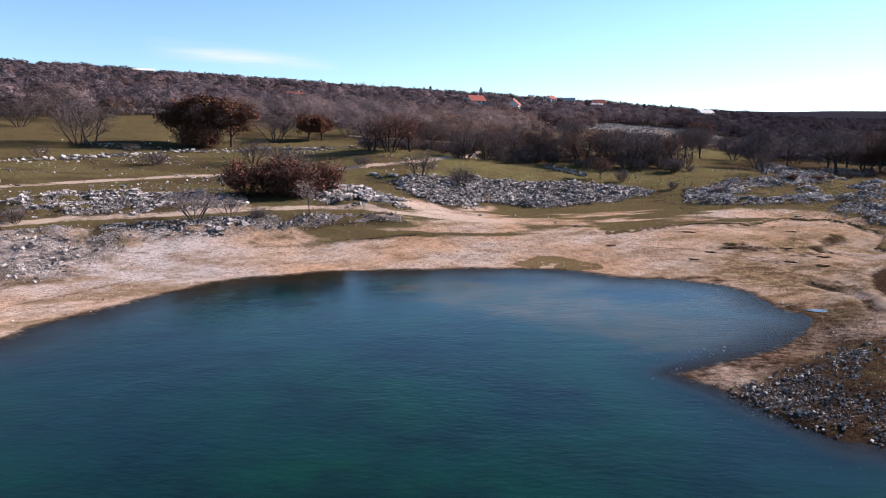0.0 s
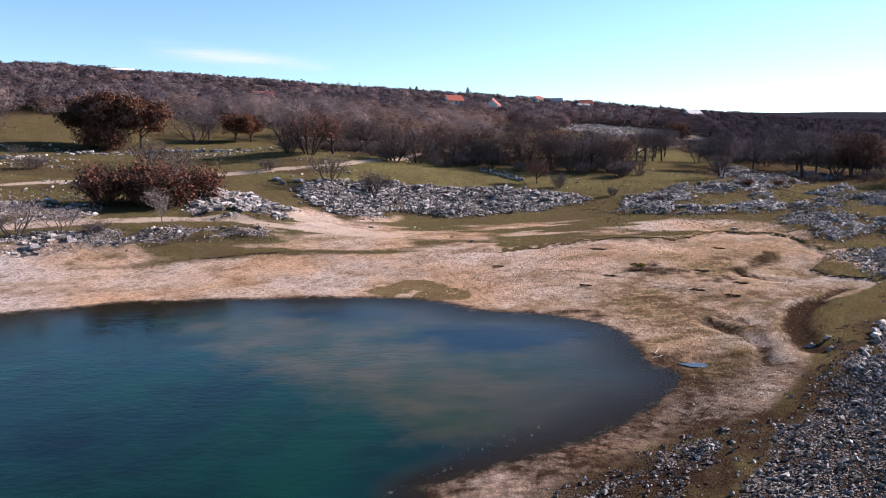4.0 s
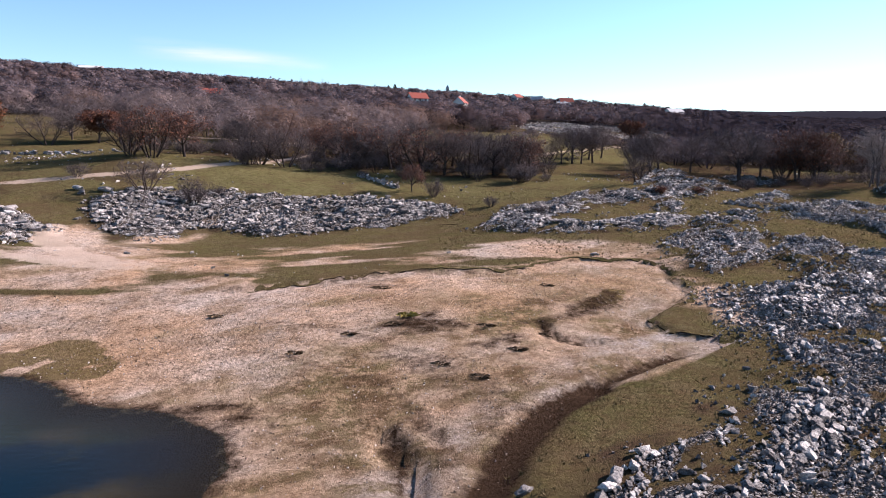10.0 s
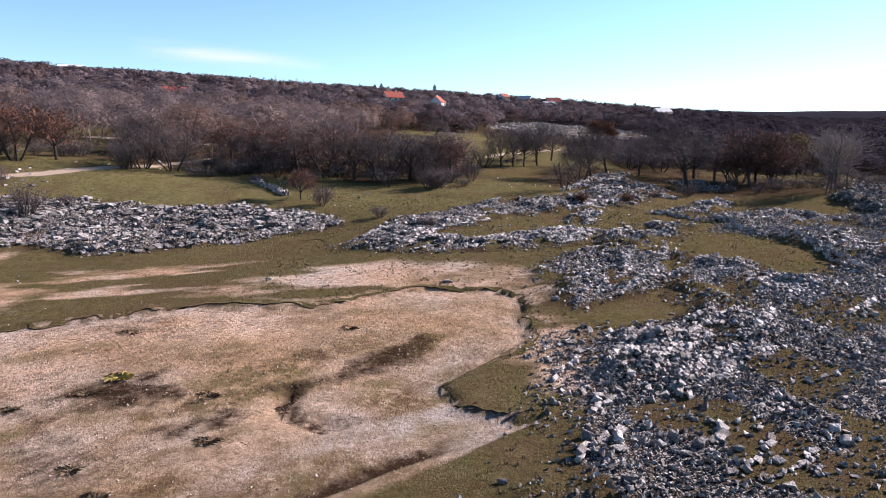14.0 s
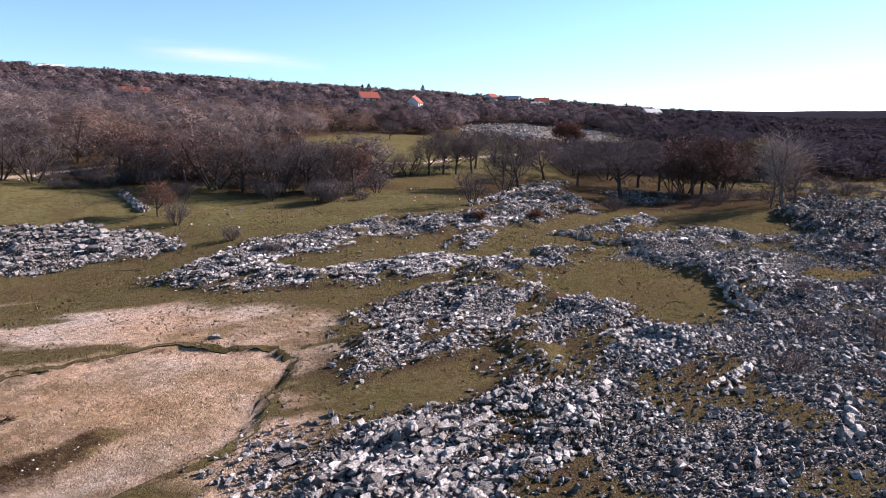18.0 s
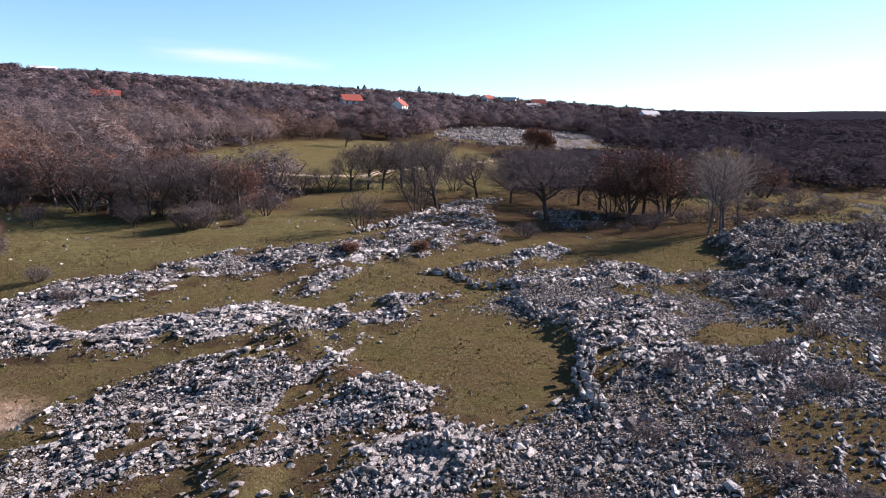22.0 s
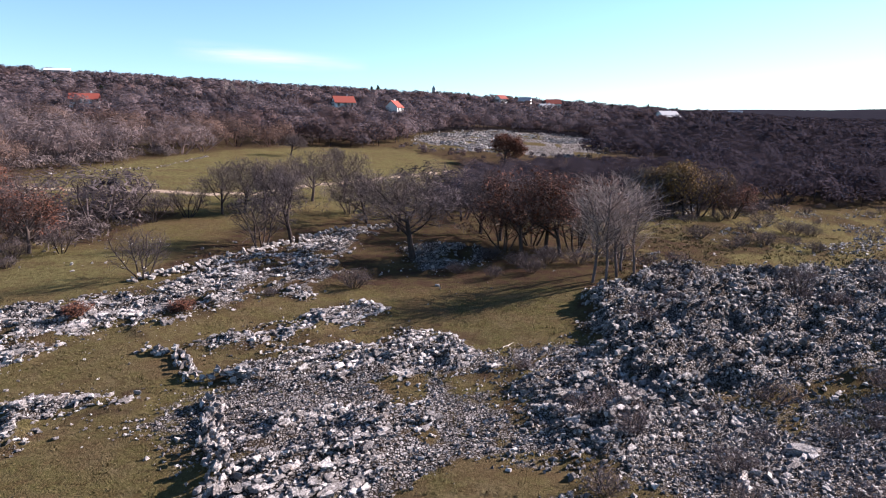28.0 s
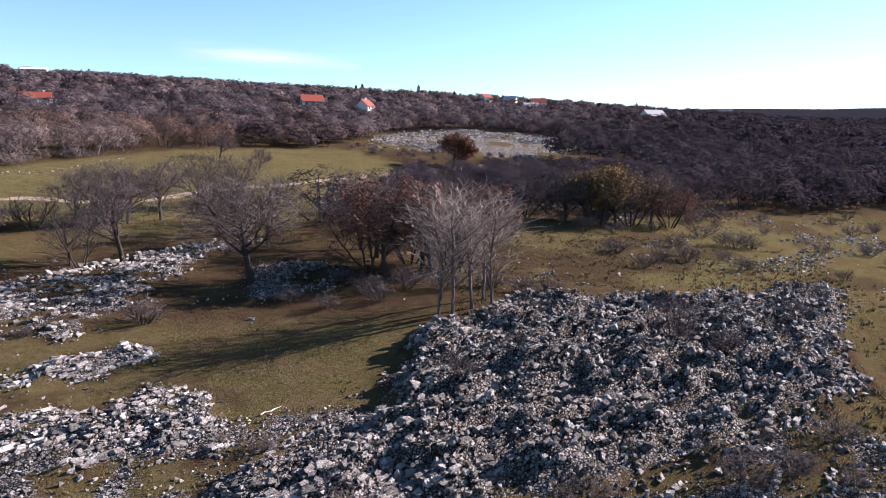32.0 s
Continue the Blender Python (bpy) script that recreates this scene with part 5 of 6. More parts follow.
def rocks_in(name, pts, per_m2, lo, hi, label, seed, mask, templates=ROCK_T, category="rocks", power=2.2, material=None):
    material = material or MAT_ROCK
    r = np.random.default_rng(seed)
    xs, ys = [p[0] for p in pts], [p[1] for p in pts]
    area = (max(xs) - min(xs) + 2) * (max(ys) - min(ys) + 2)
    n = int(area * per_m2)
    px, py = r.uniform(min(xs) - 1, max(xs) + 1, n), r.uniform(min(ys) - 1, max(ys) + 1, n)
    ok = r.random(n) < mask(px, py)
    px, py = px[ok], py[ok]
    if not len(px):
        return None
    s = lo + (hi - lo) * r.random(len(px)) ** power
    pz = height(px, py) + s * 0.12
    sc = np.stack([s * r.uniform(0.8, 1.25, len(s)), s * r.uniform(0.7, 1.1, len(s)), s * r.uniform(0.6, 1.2, len(s))], -1)
    return scatter_mesh(name, templates, np.stack([px, py, pz], -1), sc, r.normal(0.97, 0.65, len(s)), material, label, category, r.normal(0.42, 0.45, len(s)))     # the beds dip eastward


for k, (zone_name, pts) in enumerate(ROCKS.items()):
    far_zone = zone_name in ("bank_far", "strip_w", "bank_w", "outcrop", "slope", "oak_rocks")
    low = zone_name in ("spit", "pavement_e")
    rocks_in("rock_field", pts, 5.0 if low else 4.0 if zone_name == "bank_w" else 20.0 if not far_zone else 11.0, 0.10, 0.28 if low else 0.36 if not far_zone else 0.50, "jagged grey limestone rocks in a broken band", 100 + k, broken_mask, STONE_T, power=1.8, material=MAT_KARST if zone_name in DARK_ZONES else None)
    rocks_in("rock_chips", pts, 44.0 if low else 20.0 if not far_zone else 26.0 if zone_name == "bank_w" else 12.0, 0.08, 0.24, "small grey limestone chips between the rocks", 170 + k, broken_mask, PEBBLE_T, power=2.0, material=MAT_KARST if zone_name in DARK_ZONES else None)
rocks_in("rock_field", ROCKS["mound"], 4.0, 0.18, 0.55, "large dark limestone blocks on the karst mound", 139, rock_mask, ROCK_T, power=2.0, material=MAT_KARST)
rocks_in("rubble_field", RUBBLE, 42.0, 0.08, 0.36, "loose grey limestone rubble strewn over thin grass", 140, rubble_mask, PEBBLE_T, power=2.6)
rocks_in("rubble_field", RUBBLE, 4.0, 0.2, 0.55, "larger limestone stones among the rubble", 141, rubble_mask, STONE_T, power=3.2)


rocks_in("rubble_field", [(58, 80), (86, 106)], 30.0, 0.08, 0.32, "small limestone rubble strewn between the rock bands", 142, strewn_mask, PEBBLE_T, power=2.6)

STRIKE = radians(54.0)          # the beds run this way and dip to the south-east
SLAB_T = [rock_template(rrng, rrng.randint(0, 2), rrng.uniform(0.45, 0.8), 0.34) for _ in range(16)]


def rock_ribs(pts, per_m2, long_lo, long_hi, lo, hi, label, seed, mask, strike=STRIKE, material=None):
    """Broken outcrop ribs: rows of tilted slabs along the strike of the beds."""
    r = np.random.default_rng(seed)
    xs, ys = [p[0] for p in pts], [p[1] for p in pts]
    n = int((max(xs) - min(xs)) * (max(ys) - min(ys)) * per_m2 * 1.7)
    sx, sy = r.uniform(min(xs), max(xs), n), r.uniform(min(ys), max(ys), n)
    px, py, ss, tt = [], [], [], []
    for x, y in zip(sx, sy):
        turn, along, reach, size = strike + r.normal(0, 0.10), 0.0, r.uniform(long_lo, long_hi), lo * 0.6 + (hi - lo) * 0.62 * r.random() ** 1.8
        drift = 0.0
        while along < reach:
            s = size * r.uniform(0.6, 1.25)
            drift += r.normal(0, 0.10) * size
            for side in range(r.integers(1, 3)):
                o = drift + r.normal(0, 0.35) * size
                px.append(x + math.cos(turn) * along - math.sin(turn) * o)
                py.append(y + math.sin(turn) * along + math.cos(turn) * o)
                ss.append(s * (1.0 if side == 0 else 0.6))
                tt.append(turn + r.normal(0, 0.25))
            along += s * r.uniform(0.7, 1.1)
    px, py, ss, tt = np.array(px), np.array(py), np.array(ss), np.array(tt)
    ok = (mask(px, py) > 0.3) & (r.random(len(px)) < 0.92)
    px, py, ss, tt = px[ok], py[ok], ss[ok], tt[ok]
    sc = np.stack([ss * r.uniform(0.9, 1.5, len(ss)), ss * r.uniform(0.7, 1.1, len(ss)), ss * r.uniform(0.7, 1.2, len(ss))], -1)
    return scatter_mesh("rock_rib", SLAB_T, np.stack([px, py, height(px, py) + ss * 0.16], -1), sc, tt, material or MAT_SLAB, label, "rocks", r.normal(0.50, 0.22, len(ss)))


for k, (zone_name, per, lo, hi) in enumerate((("pavement_e", 0.20, 0.34, 0.72), ("shelf", 0.55, 0.34, 0.74), ("shelf_b", 0.55, 0.34, 0.74), ("shelf_c", 0.4, 0.32, 0.7), ("knoll", 0.26, 0.28, 0.60),
                                              ("knoll_b", 0.26, 0.28, 0.60), ("yard", 0.4, 0.32, 0.75), ("ridge_a", 0.20, 0.35, 0.8), ("ridge_b", 0.26, 0.35, 0.8), ("strip", 0.26, 0.35, 0.75), ("strip_b", 0.3, 0.35, 0.75),
                                              ("mound", 0.16, 0.35, 0.85), ("mound_b", 0.26, 0.35, 0.75), ("slope", 0.12, 0.35, 0.8), ("slope_b", 0.2, 0.35, 0.8), ("bank_far", 0.26, 0.5, 1.1), ("outcrop", 0.3, 0.6, 1.3), ("strip_w", 0.12, 0.5, 1.1))):
    rock_ribs(ROCKS[zone_name], per, 1.5, 5.0, lo, hi, "rows of tilted pale limestone slabs breaking through the ground", 800 + k, (lambda x, y: rock_mask(x, y) * (y > 36.5)) if zone_name == "pavement_e" else broken_mask, material=MAT_KARST if zone_name in DARK_ZONES else None)
rock_ribs(RUBBLE, 0.055, 1.0, 5.0, 0.36, 0.90, "pale limestone ribs standing out of the rubble", 840, rubble_mask)

# ---- dry stone walls ----
def wall_thing(name, label, line, width, tall, per_m, lo, hi, seed):
    """A tumbled wall of loose stones along a line; each stone is a part."""
    r = random.Random(seed)
    wall = tagged(new(name), label, "stone wall")
    datas = []
    for tv, tf in ROCK_T[:8]:
        me = bpy.data.meshes.new("stone")
        me.from_pydata([tuple(v) for v in tv], [], [tuple(int(i) for i in f) for f in tf])
        me.materials.append(MAT_BOULDER)
        datas.append(me)
    spots = []
    for (ax, ay), (bx, by) in zip(line, line[1:]):
        L = math.hypot(bx - ax, by - ay)
        nx, ny = -(by - ay) / L, (bx - ax) / L
        for _ in range(int(L * per_m)):
            k, side = r.random(), r.uniform(-1, 1)
            spots.append((ax + (bx - ax) * k + nx * side * width / 2, ay + (by - ay) * k + ny * side * width / 2, tall * (1 - side * side) * r.random(), math.atan2(by - ay, bx - ax)))
    zs = height(np.array([s[0] for s in spots]), np.array([s[1] for s in spots]))
    for (x, y, up, turn), z in zip(spots, zs):
        ob = new("stone", r.choice(datas))
        ob.parent = wall
        s = r.uniform(lo, hi)
        ob.matrix_basis = (Matrix.Translation((x, y, z + up + s * 0.15)) @ Matrix.Rotation(turn + r.gauss(0, 0.4), 4, "Z") @ Matrix.Rotation(r.gauss(0, 0.3), 4, "X")
                           @ Matrix.Diagonal((s * r.uniform(0.9, 1.5), s * r.uniform(0.7, 1.1), s * r.uniform(0.6, 1.0), 1)))
    return wall


wall_thing("dry_stone_wall", "tumbled dry stone wall of grey limestone beside a grass pocket", [(63.1, 93.9), (64.5, 90.2), (66.0, 87.3), (66.0, 83.9), (65.2, 80.9), (65.2, 77.4)], 0.9, 0.65, 17, 0.22, 0.46, 1)
wall_thing("dry_stone_wall", "low curved dry stone wall of grey limestone on grass", [(57.4, 98.8), (59.2, 99.1), (61.3, 95.9), (64.4, 96.5)], 0.8, 0.45, 15, 0.22, 0.42, 2)
wall_thing("dry_stone_wall", "low dry stone wall at the foot of the bare trees", [(50.9, 110.2), (53.2, 114.0), (55.4, 121.6), (57.6, 126.5), (60.4, 133.2), (65.4, 136.7)], 0.8, 0.45, 8, 0.28, 0.55, 3)
wall_thing("dry_stone_wall", "short fallen stone wall on the pasture", [(15.9, 111.3), (19.6, 106.3), (21.4, 104.1)], 0.8, 0.5, 11, 0.3, 0.55, 4)
wall_thing("dry_stone_wall", "long low field wall across the hillside pasture", [(-62, 80), (-55.8, 86.3), (-48.5, 94.3), (-41.6, 104.2), (-29.8, 111.2), (-14, 112)], 0.7, 0.4, 3.2, 0.32, 0.7, 5)
wall_thing("dry_stone_wall", "field wall at the near side of the meadow track", [(14, 158), (18.6, 163.6), (23.6, 170.0), (24.2, 190)], 0.7, 0.3, 3, 0.16, 0.34, 7)

# ---- earth banks cut by the lake ----
mb = Mat("bank_soil", 0.95, 0.1)
MAT_SOIL = mb.colour(mb.mix(mb.ramp(mb.cells(8.0), (0.45, 0.0), (0.85, 0.7)), mb.mix(mb.noise(5.0, 5, 0.7), (0.024, 0.016, 0.011), (0.085, 0.058, 0.038)), (0.15, 0.115, 0.095)))
mb.bump(mb.noise(14.0, 4, 0.7), 0.9, 0.05)


def earth_bank(line, tall, seed):
    """A small undercut step of turf and soil along a line, ragged in plan."""
    pts = []
    for (ax, ay), (bx, by) in zip(line, line[1:]):
        n = max(1, int(math.hypot(bx - ax, by - ay) / 0.14))
        pts += [(ax + (bx - ax) * k / n, ay + (by - ay) * k / n, (by - ay), -(bx - ax)) for k in range(n)]
    p = np.array(pts)
    nx, ny = p[:, 2], p[:, 3]
    L = np.hypot(nx, ny)
    nx, ny = nx / L, ny / L
    for _ in range(3):
        nx[1:-1], ny[1:-1] = (nx[:-2] + nx[1:-1] + nx[2:]) / 3, (ny[:-2] + ny[1:-1] + ny[2:]) / 3
    rag = 1.1 * (fbm(p[:, 0], p[:, 1], 1.3, 3, seed) - 0.5) + 0.16 * (fbm(p[:, 0], p[:, 1], 0.3, 2, seed + 1) - 0.5)
    high = height(p[:, 0] + nx * 1.6, p[:, 1] + ny * 1.6)
    low = height(p[:, 0] - nx * 1.6, p[:, 1] - ny * 1.6)
    flip = np.where(high.mean() < low.mean(), -1.0, 1.0)
    nx, ny = nx * flip, ny * flip
    ends = np.clip(np.minimum(np.arange(len(p)), np.arange(len(p))[::-1]) / 12.0, 0, 1)
    thick = tall * ends * (0.25 + 0.75 * smooth(0.34, 0.52, fbm(p[:, 0], p[:, 1], 3.0, 2, seed + 3))) * (0.55 + 0.9 * fbm(p[:, 0], p[:, 1], 2.2, 2, seed + 2))
    rows = []
    for off, up in ((0.9, -0.12), (0.4, 0.02), (0.05, 0.13), (0.04, 0.05), (0.12, -0.12), (-0.10, -0.45)):
        x, y = p[:, 0] + nx * (off + rag), p[:, 1] + ny * (off + rag)
        rows.append(np.stack([x, y, height(x, y) + thick * up], -1))
    n = len(p)
    v = np.concatenate(rows)
    idx = np.arange(n * 6).reshape(6, n)
    q = np.stack([idx[:-1, :-1], idx[:-1, 1:], idx[1:, 1:], idx[1:, :-1]], -1).reshape(-1, 4)
    top = q[: 2 * (n - 1)]
    face = link_mesh("earth_bank", v, q[2 * (n - 1):], MAT_SOIL, None, None, True)
    tagged(face, "low dark undercut bank of soil at the edge of the grass", "bank", kind="structure")
    turf = link_mesh("turf_edge", v, top, MAT_GROUND, None, None, True)
    tagged(turf, "grass edge above a cut soil bank", "grass", kind="structure")


for k, (pts, tall) in enumerate(zip(SCARPS, (0.30, 0.27, 0.30))):
    earth_bank(pts, tall, 400 + 5 * k)

rocks_in("sunken_rocks", [(2, 21), (13, 32)], 6.0, 0.08, 0.3, "dark stones under shallow water off the spit", 160, lambda x, y: (shore_profile(x, y)[1] < -0.32) * (shore_profile(x, y)[1] > -0.9) * 0.8, STONE_T)

# ---- single boulders ----
brng = random.Random(9)
BOULDER_MESH = []
for tv, tf in [rock_template(brng, 7, 0.8, 0.5) for _ in range(8)]:
    bm = bmesh.new()
    vs = [bm.verts.new(tuple(v)) for v in tv]
    for f in tf:
        bm.faces.new([vs[i] for i in f])
    bmesh.ops.subdivide_edges(bm, edges=bm.edges[:], cuts=2, use_grid_fill=True)
    for v in bm.verts:
        v.co += v.co.normalized() * 0.10 * (noise.noise(v.co * 3.0 + Vector((tv[0][0] * 9, 0, 0))) + 0.5 * noise.noise(v.co * 8.0))
    me = bpy.data.meshes.new("boulder")
    bm.to_mesh(me)
    bm.free()
    me.materials.append(MAT_BOULDER)
    BOULDER_MESH.append(me)


def boulder(x, y, size, flat=0.8, turn=None, tilt=None):
    ob = new("boulder", brng.choice(BOULDER_MESH))
    tagged(ob, "weathered grey limestone boulder lying on the ground", "rock", "boulders")
    ob.matrix_basis = (Matrix.Translation((x, y, ground_at(x, y) + size * 0.12)) @ Matrix.Rotation(brng.gauss(0.52, 0.5) if turn is None else turn, 4, "Z")
                       @ Matrix.Rotation(brng.gauss(0, 0.3) if tilt is None else tilt, 4, "X") @ Matrix.Diagonal((size * 1.3, size * 0.9, size * flat, 1)))
    return ob


for zone_name, n, lo, hi in (("shelf", 26, 0.35, 0.8), ("shelf_b", 26, 0.35, 0.75), ("shelf_c", 16, 0.35, 0.7), ("knoll", 26, 0.35, 0.75), ("knoll_b", 18, 0.35, 0.7), ("yard", 22, 0.35, 0.8), ("mound", 30, 0.4, 0.9),
                             ("mound_b", 18, 0.4, 0.9), ("strip_b", 12, 0.4, 0.8), ("ridge_b", 14, 0.4, 0.9), ("pavement_e", 26, 0.28, 0.55), ("spit", 6, 0.16, 0.3), ("outcrop", 12, 0.8, 1.7), ("bank_far", 20, 0.6, 1.3)):
    pts = ROCKS[zone_name]
    made = 0
    while made < n:
        x, y = brng.uniform(min(p[0] for p in pts), max(p[0] for p in pts)), brng.uniform(min(p[1] for p in pts), max(p[1] for p in pts))
        if poly_dist(np.array([x]), np.array([y]), pts)[0] < -0.2:
            boulder(x, y, 0.75 * brng.uniform(lo, hi))
            made += 1
boulder(88.9, 93.8, 1.1, 0.8)
for x, y, s in ((69.5, 81.8, 0.8), (70.6, 82.3, 0.8), (72.4, 83.6, 0.7), (27.6, 40.6, 0.45), (28.6, 41.0, 0.5), (27.9, 39.6, 0.55), (42.2, 83.4, 0.6), (37.6, 73.2, 0.5), (-7.0, 92.0, 1.2), (-8.5, 90.5, 0.9), (-9.6, 91.8, 1.0)):
    boulder(x, y, s)

# ---- gravel on the beach and loose stones on the grass ----
def beach_mask(x, y):
    d = shore_profile(x, y)[0]
    return (d > 0.1) * (1 - smooth(-0.6, 0.2, poly_dist(x, y, BEACH))) * (0.3 + 0.7 * smooth(0.35, 0.6, fbm(x, y, 3, 3, 71)))


def grass_stone_mask(x, y):
    d = poly_dist(x, y, BEACH)
    out = (d > 0.5) * smooth(0.5, 0.68, fbm(x, y, 5, 3, 72)) * (1 - 0.8 * rock_mask(x, y))
    for pts in POCKETS[:3]:
        out = out * (1 - 0.92 * zone(x, y, pts, 0.8))
    return out


mgr = Mat("tan_gravel", 0.9, 0.2)
MAT_GRAVEL = mgr.colour(mgr.ramp(mgr.island(), (0.0, (0.12, 0.08, 0.055)), (0.6, (0.36, 0.26, 0.19)), (1.0, (0.60, 0.52, 0.46))))
rocks_in("gravel", [(12, 33), (42, 72)], 16.0, 0.04, 0.13, "tan and grey gravel stones on the beach", 150, beach_mask, PEBBLE_T, "gravel", 3.0, MAT_GRAVEL)
rocks_in("gravel", [(-30, 36), (12, 64)], 5.0, 0.05, 0.18, "pale gravel stones on the beach", 151, beach_mask, PEBBLE_T, "gravel", 3.0, MAT_GRAVEL)
rocks_in("loose_stones", [(38, 50), (100, 125)], 1.0, 0.08, 0.4, "loose pale stones lying on grass", 152, grass_stone_mask, STONE_T, "stones", 3.0)
rocks_in("loose_stones", [(-60, 64), (38, 125)], 0.28, 0.12, 0.5, "loose pale stones lying on the pasture", 153, grass_stone_mask, STONE_T, "stones", 3.0)
rocks_in("loose_stones", [(86, 118), (150, 190)], 0.7, 0.15, 0.5, "loose pale stones among scrub", 154, grass_stone_mask, STONE_T, "stones", 3.0)


def scrub_rock_mask(x, y):
    """Low broken rock patches in lines over the stony pasture."""
    return zone(x, y, [(88, 124), (92, 150), (110, 178), (150, 185), (150, 140), (118, 128), (104, 120)], 3.0) * smooth(0.53, 0.64, fbm((x * 0.6 + y * 0.8) * 0.5, (y * 0.6 - x * 0.8) * 1.4, 6.0, 4, 75))


rocks_in("rock_field", [(88, 120), (150, 185)], 3.4, 0.12, 0.55, "broken grey limestone patches among scrub and grass", 157, scrub_rock_mask, STONE_T, "rocks", 2.0)


def pasture_rock_mask(x, y):
    return zone(x, y, [(-70, 66), (-60, 110), (-20, 112), (0, 100), (-14, 84), (-24, 74), (-44, 66)], 3.0) * smooth(0.50, 0.62, fbm(x * 0.5, y * 1.3, 5.0, 4, 77))


rocks_in("rock_field", [(-72, 64), (2, 114)], 1.6, 0.15, 0.6, "low broken limestone ledges in the grazed pasture", 158, pasture_rock_mask, STONE_T, "rocks", 2.2)


def karst_mask(x, y):
    return zone(x, y, KARST, 4) * smooth(0.4, 0.55, fbm(x, y, 9, 3, 73))


rocks_in("rock_field", KARST, 1.8, 0.3, 1.3, "grey bare limestone slope far off", 155, karst_mask, STONE_T, "rocks", 2.4, MAT_KARST)

# ---- scrub among the rocks ----
srng = random.Random(21)
for k in range(20):
    x, y = srng.uniform(84, 112), srng.uniform(96, 124)
    if poly_dist(np.array([x]), np.array([y]), ROCKS["mound"])[0] < 0:
        plant("scrub", "shrub", x, y, srng.uniform(0.7, 1.6), srng.uniform(1.2, 1.8))
for k in range(190):
    x, y = srng.uniform(62, 108), srng.uniform(66, 112)
    if poly_dist(np.array([x]), np.array([y]), RUBBLE)[0] < 0 and x > 0.55 * y + 22:
        plant("scrub", "scrub", x, y, srng.uniform(0.6, 1.4), srng.uniform(1.2, 1.7))
for k in range(100):
    x, y = srng.uniform(92, 150), srng.uniform(134, 200)
    if y - 60 > 0.9 * (x - 40) - 20 and srng.random() < 0.8:
        plant("scrub", "shrub", x, y, srng.uniform(0.8, 2.2), srng.uniform(1.1, 1.6))
for x, y, h in ((56.8, 105.0, 1.0), (51.6, 102.6, 1.1), (77.4, 99.4, 0.8), (61.0, 109.5, 0.8), (79.0, 118.5, 1.6), (88.5, 121.0, 1.5), (76.0, 117.0, 1.2)):
    plant("bush", "rust" if h > 0.9 and x < 60 else "shrub", x, y, h, 1.4)

# ---- grass tufts ----
tuft = []
for k in range(4):
    r = random.Random(200 + k)
    v, f = [], []
    for j in range(7):
        a, lean = r.uniform(0, 6.28), r.uniform(0.2, 0.8)
        bx, by = r.gauss(0, 0.25), r.gauss(0, 0.25)
        i = len(v)
        v += [(bx - 0.10 * math.sin(a), by + 0.10 * math.cos(a), -0.05), (bx + 0.10 * math.sin(a), by - 0.10 * math.cos(a), -0.05), (bx + lean * math.cos(a), by + lean * math.sin(a), 1.0)]
        f.append((i, i + 1, i + 2))
    tuft.append((np.array(v), np.array(f)))
mg = Mat("dry_grass_tufts", 0.9, 0.1)
MAT_TUFT = mg.colour(mg.ramp(mg.noise(0.8, 3), (0.35, (0.090, 0.078, 0.028)), (0.65, (0.17, 0.125, 0.065))))


def tufts_in(box, per, seed, lo=0.04, hi=0.12):
    r = np.random.default_rng(seed)
    (x0, y0), (x1, y1) = box
    n = int((x1 - x0) * (y1 - y0) * per)
    px, py = r.uniform(x0, x1, n), r.uniform(y0, y1, n)
    ok = (poly_dist(px, py, BEACH) > 0.1) & (shore_profile(px, py)[0] > 0.5) & (r.random(n) < (1 - rock_mask(px, py)) * smooth(0.35, 0.6, fbm(px, py, 2.5, 3, 81)))
    px, py = px[ok], py[ok]
    s = r.uniform(lo, hi, len(px))
    scatter_mesh("grass_tufts", tuft, np.stack([px, py, height(px, py)], -1), np.stack([s * 1.7, s * 1.7, s], -1), r.uniform(0, 6.28, len(px)), MAT_TUFT, "short dry winter grass tufts", "grass")


tufts_in(((26, 36), (84, 108)), 4.0, 301)
tufts_in(((84, 96), (118, 150)), 3.0, 302, 0.08, 0.25)

# ---- houses on the hill ----
mp = Mat("render_plaster", 0.9, 0.2)
MAT_PLASTER = mp.colour(mp.mix(mp.noise(1.5, 4), (0.72, 0.70, 0.66), (0.60, 0.57, 0.52)))
mt = Mat("red_roof_tiles", 0.85, 0.2)
MAT_TILES = mt.colour(mt.mix(mt.noise(3.0, 4), (0.33, 0.075, 0.045), (0.24, 0.055, 0.038)))
ms = Mat("grey_roof_sheet", 0.7, 0.3)
MAT_SHEET = ms.colour(ms.mix(ms.noise(1.0, 4), (0.34, 0.34, 0.35), (0.24, 0.24, 0.25)))
mgl = Mat("window_glass_dark", 0.15, 0.5)
MAT_GLASS = mgl.colour(mgl.mix(mgl.noise(2.0, 2), (0.02, 0.025, 0.03), (0.04, 0.045, 0.05)))


def add_box(bm, x0, y0, z0, x1, y1, z1):
    v = [bm.verts.new((x, y, z)) for z in (z0, z1) for x, y in ((x0, y0), (x1, y0), (x1, y1), (x0, y1))]
    for a in ((3, 2, 1, 0), (4, 5, 6, 7), (0, 1, 5, 4), (1, 2, 6, 5), (2, 3, 7, 6), (3, 0, 4, 7)):
        bm.faces.new([v[i] for i in a])


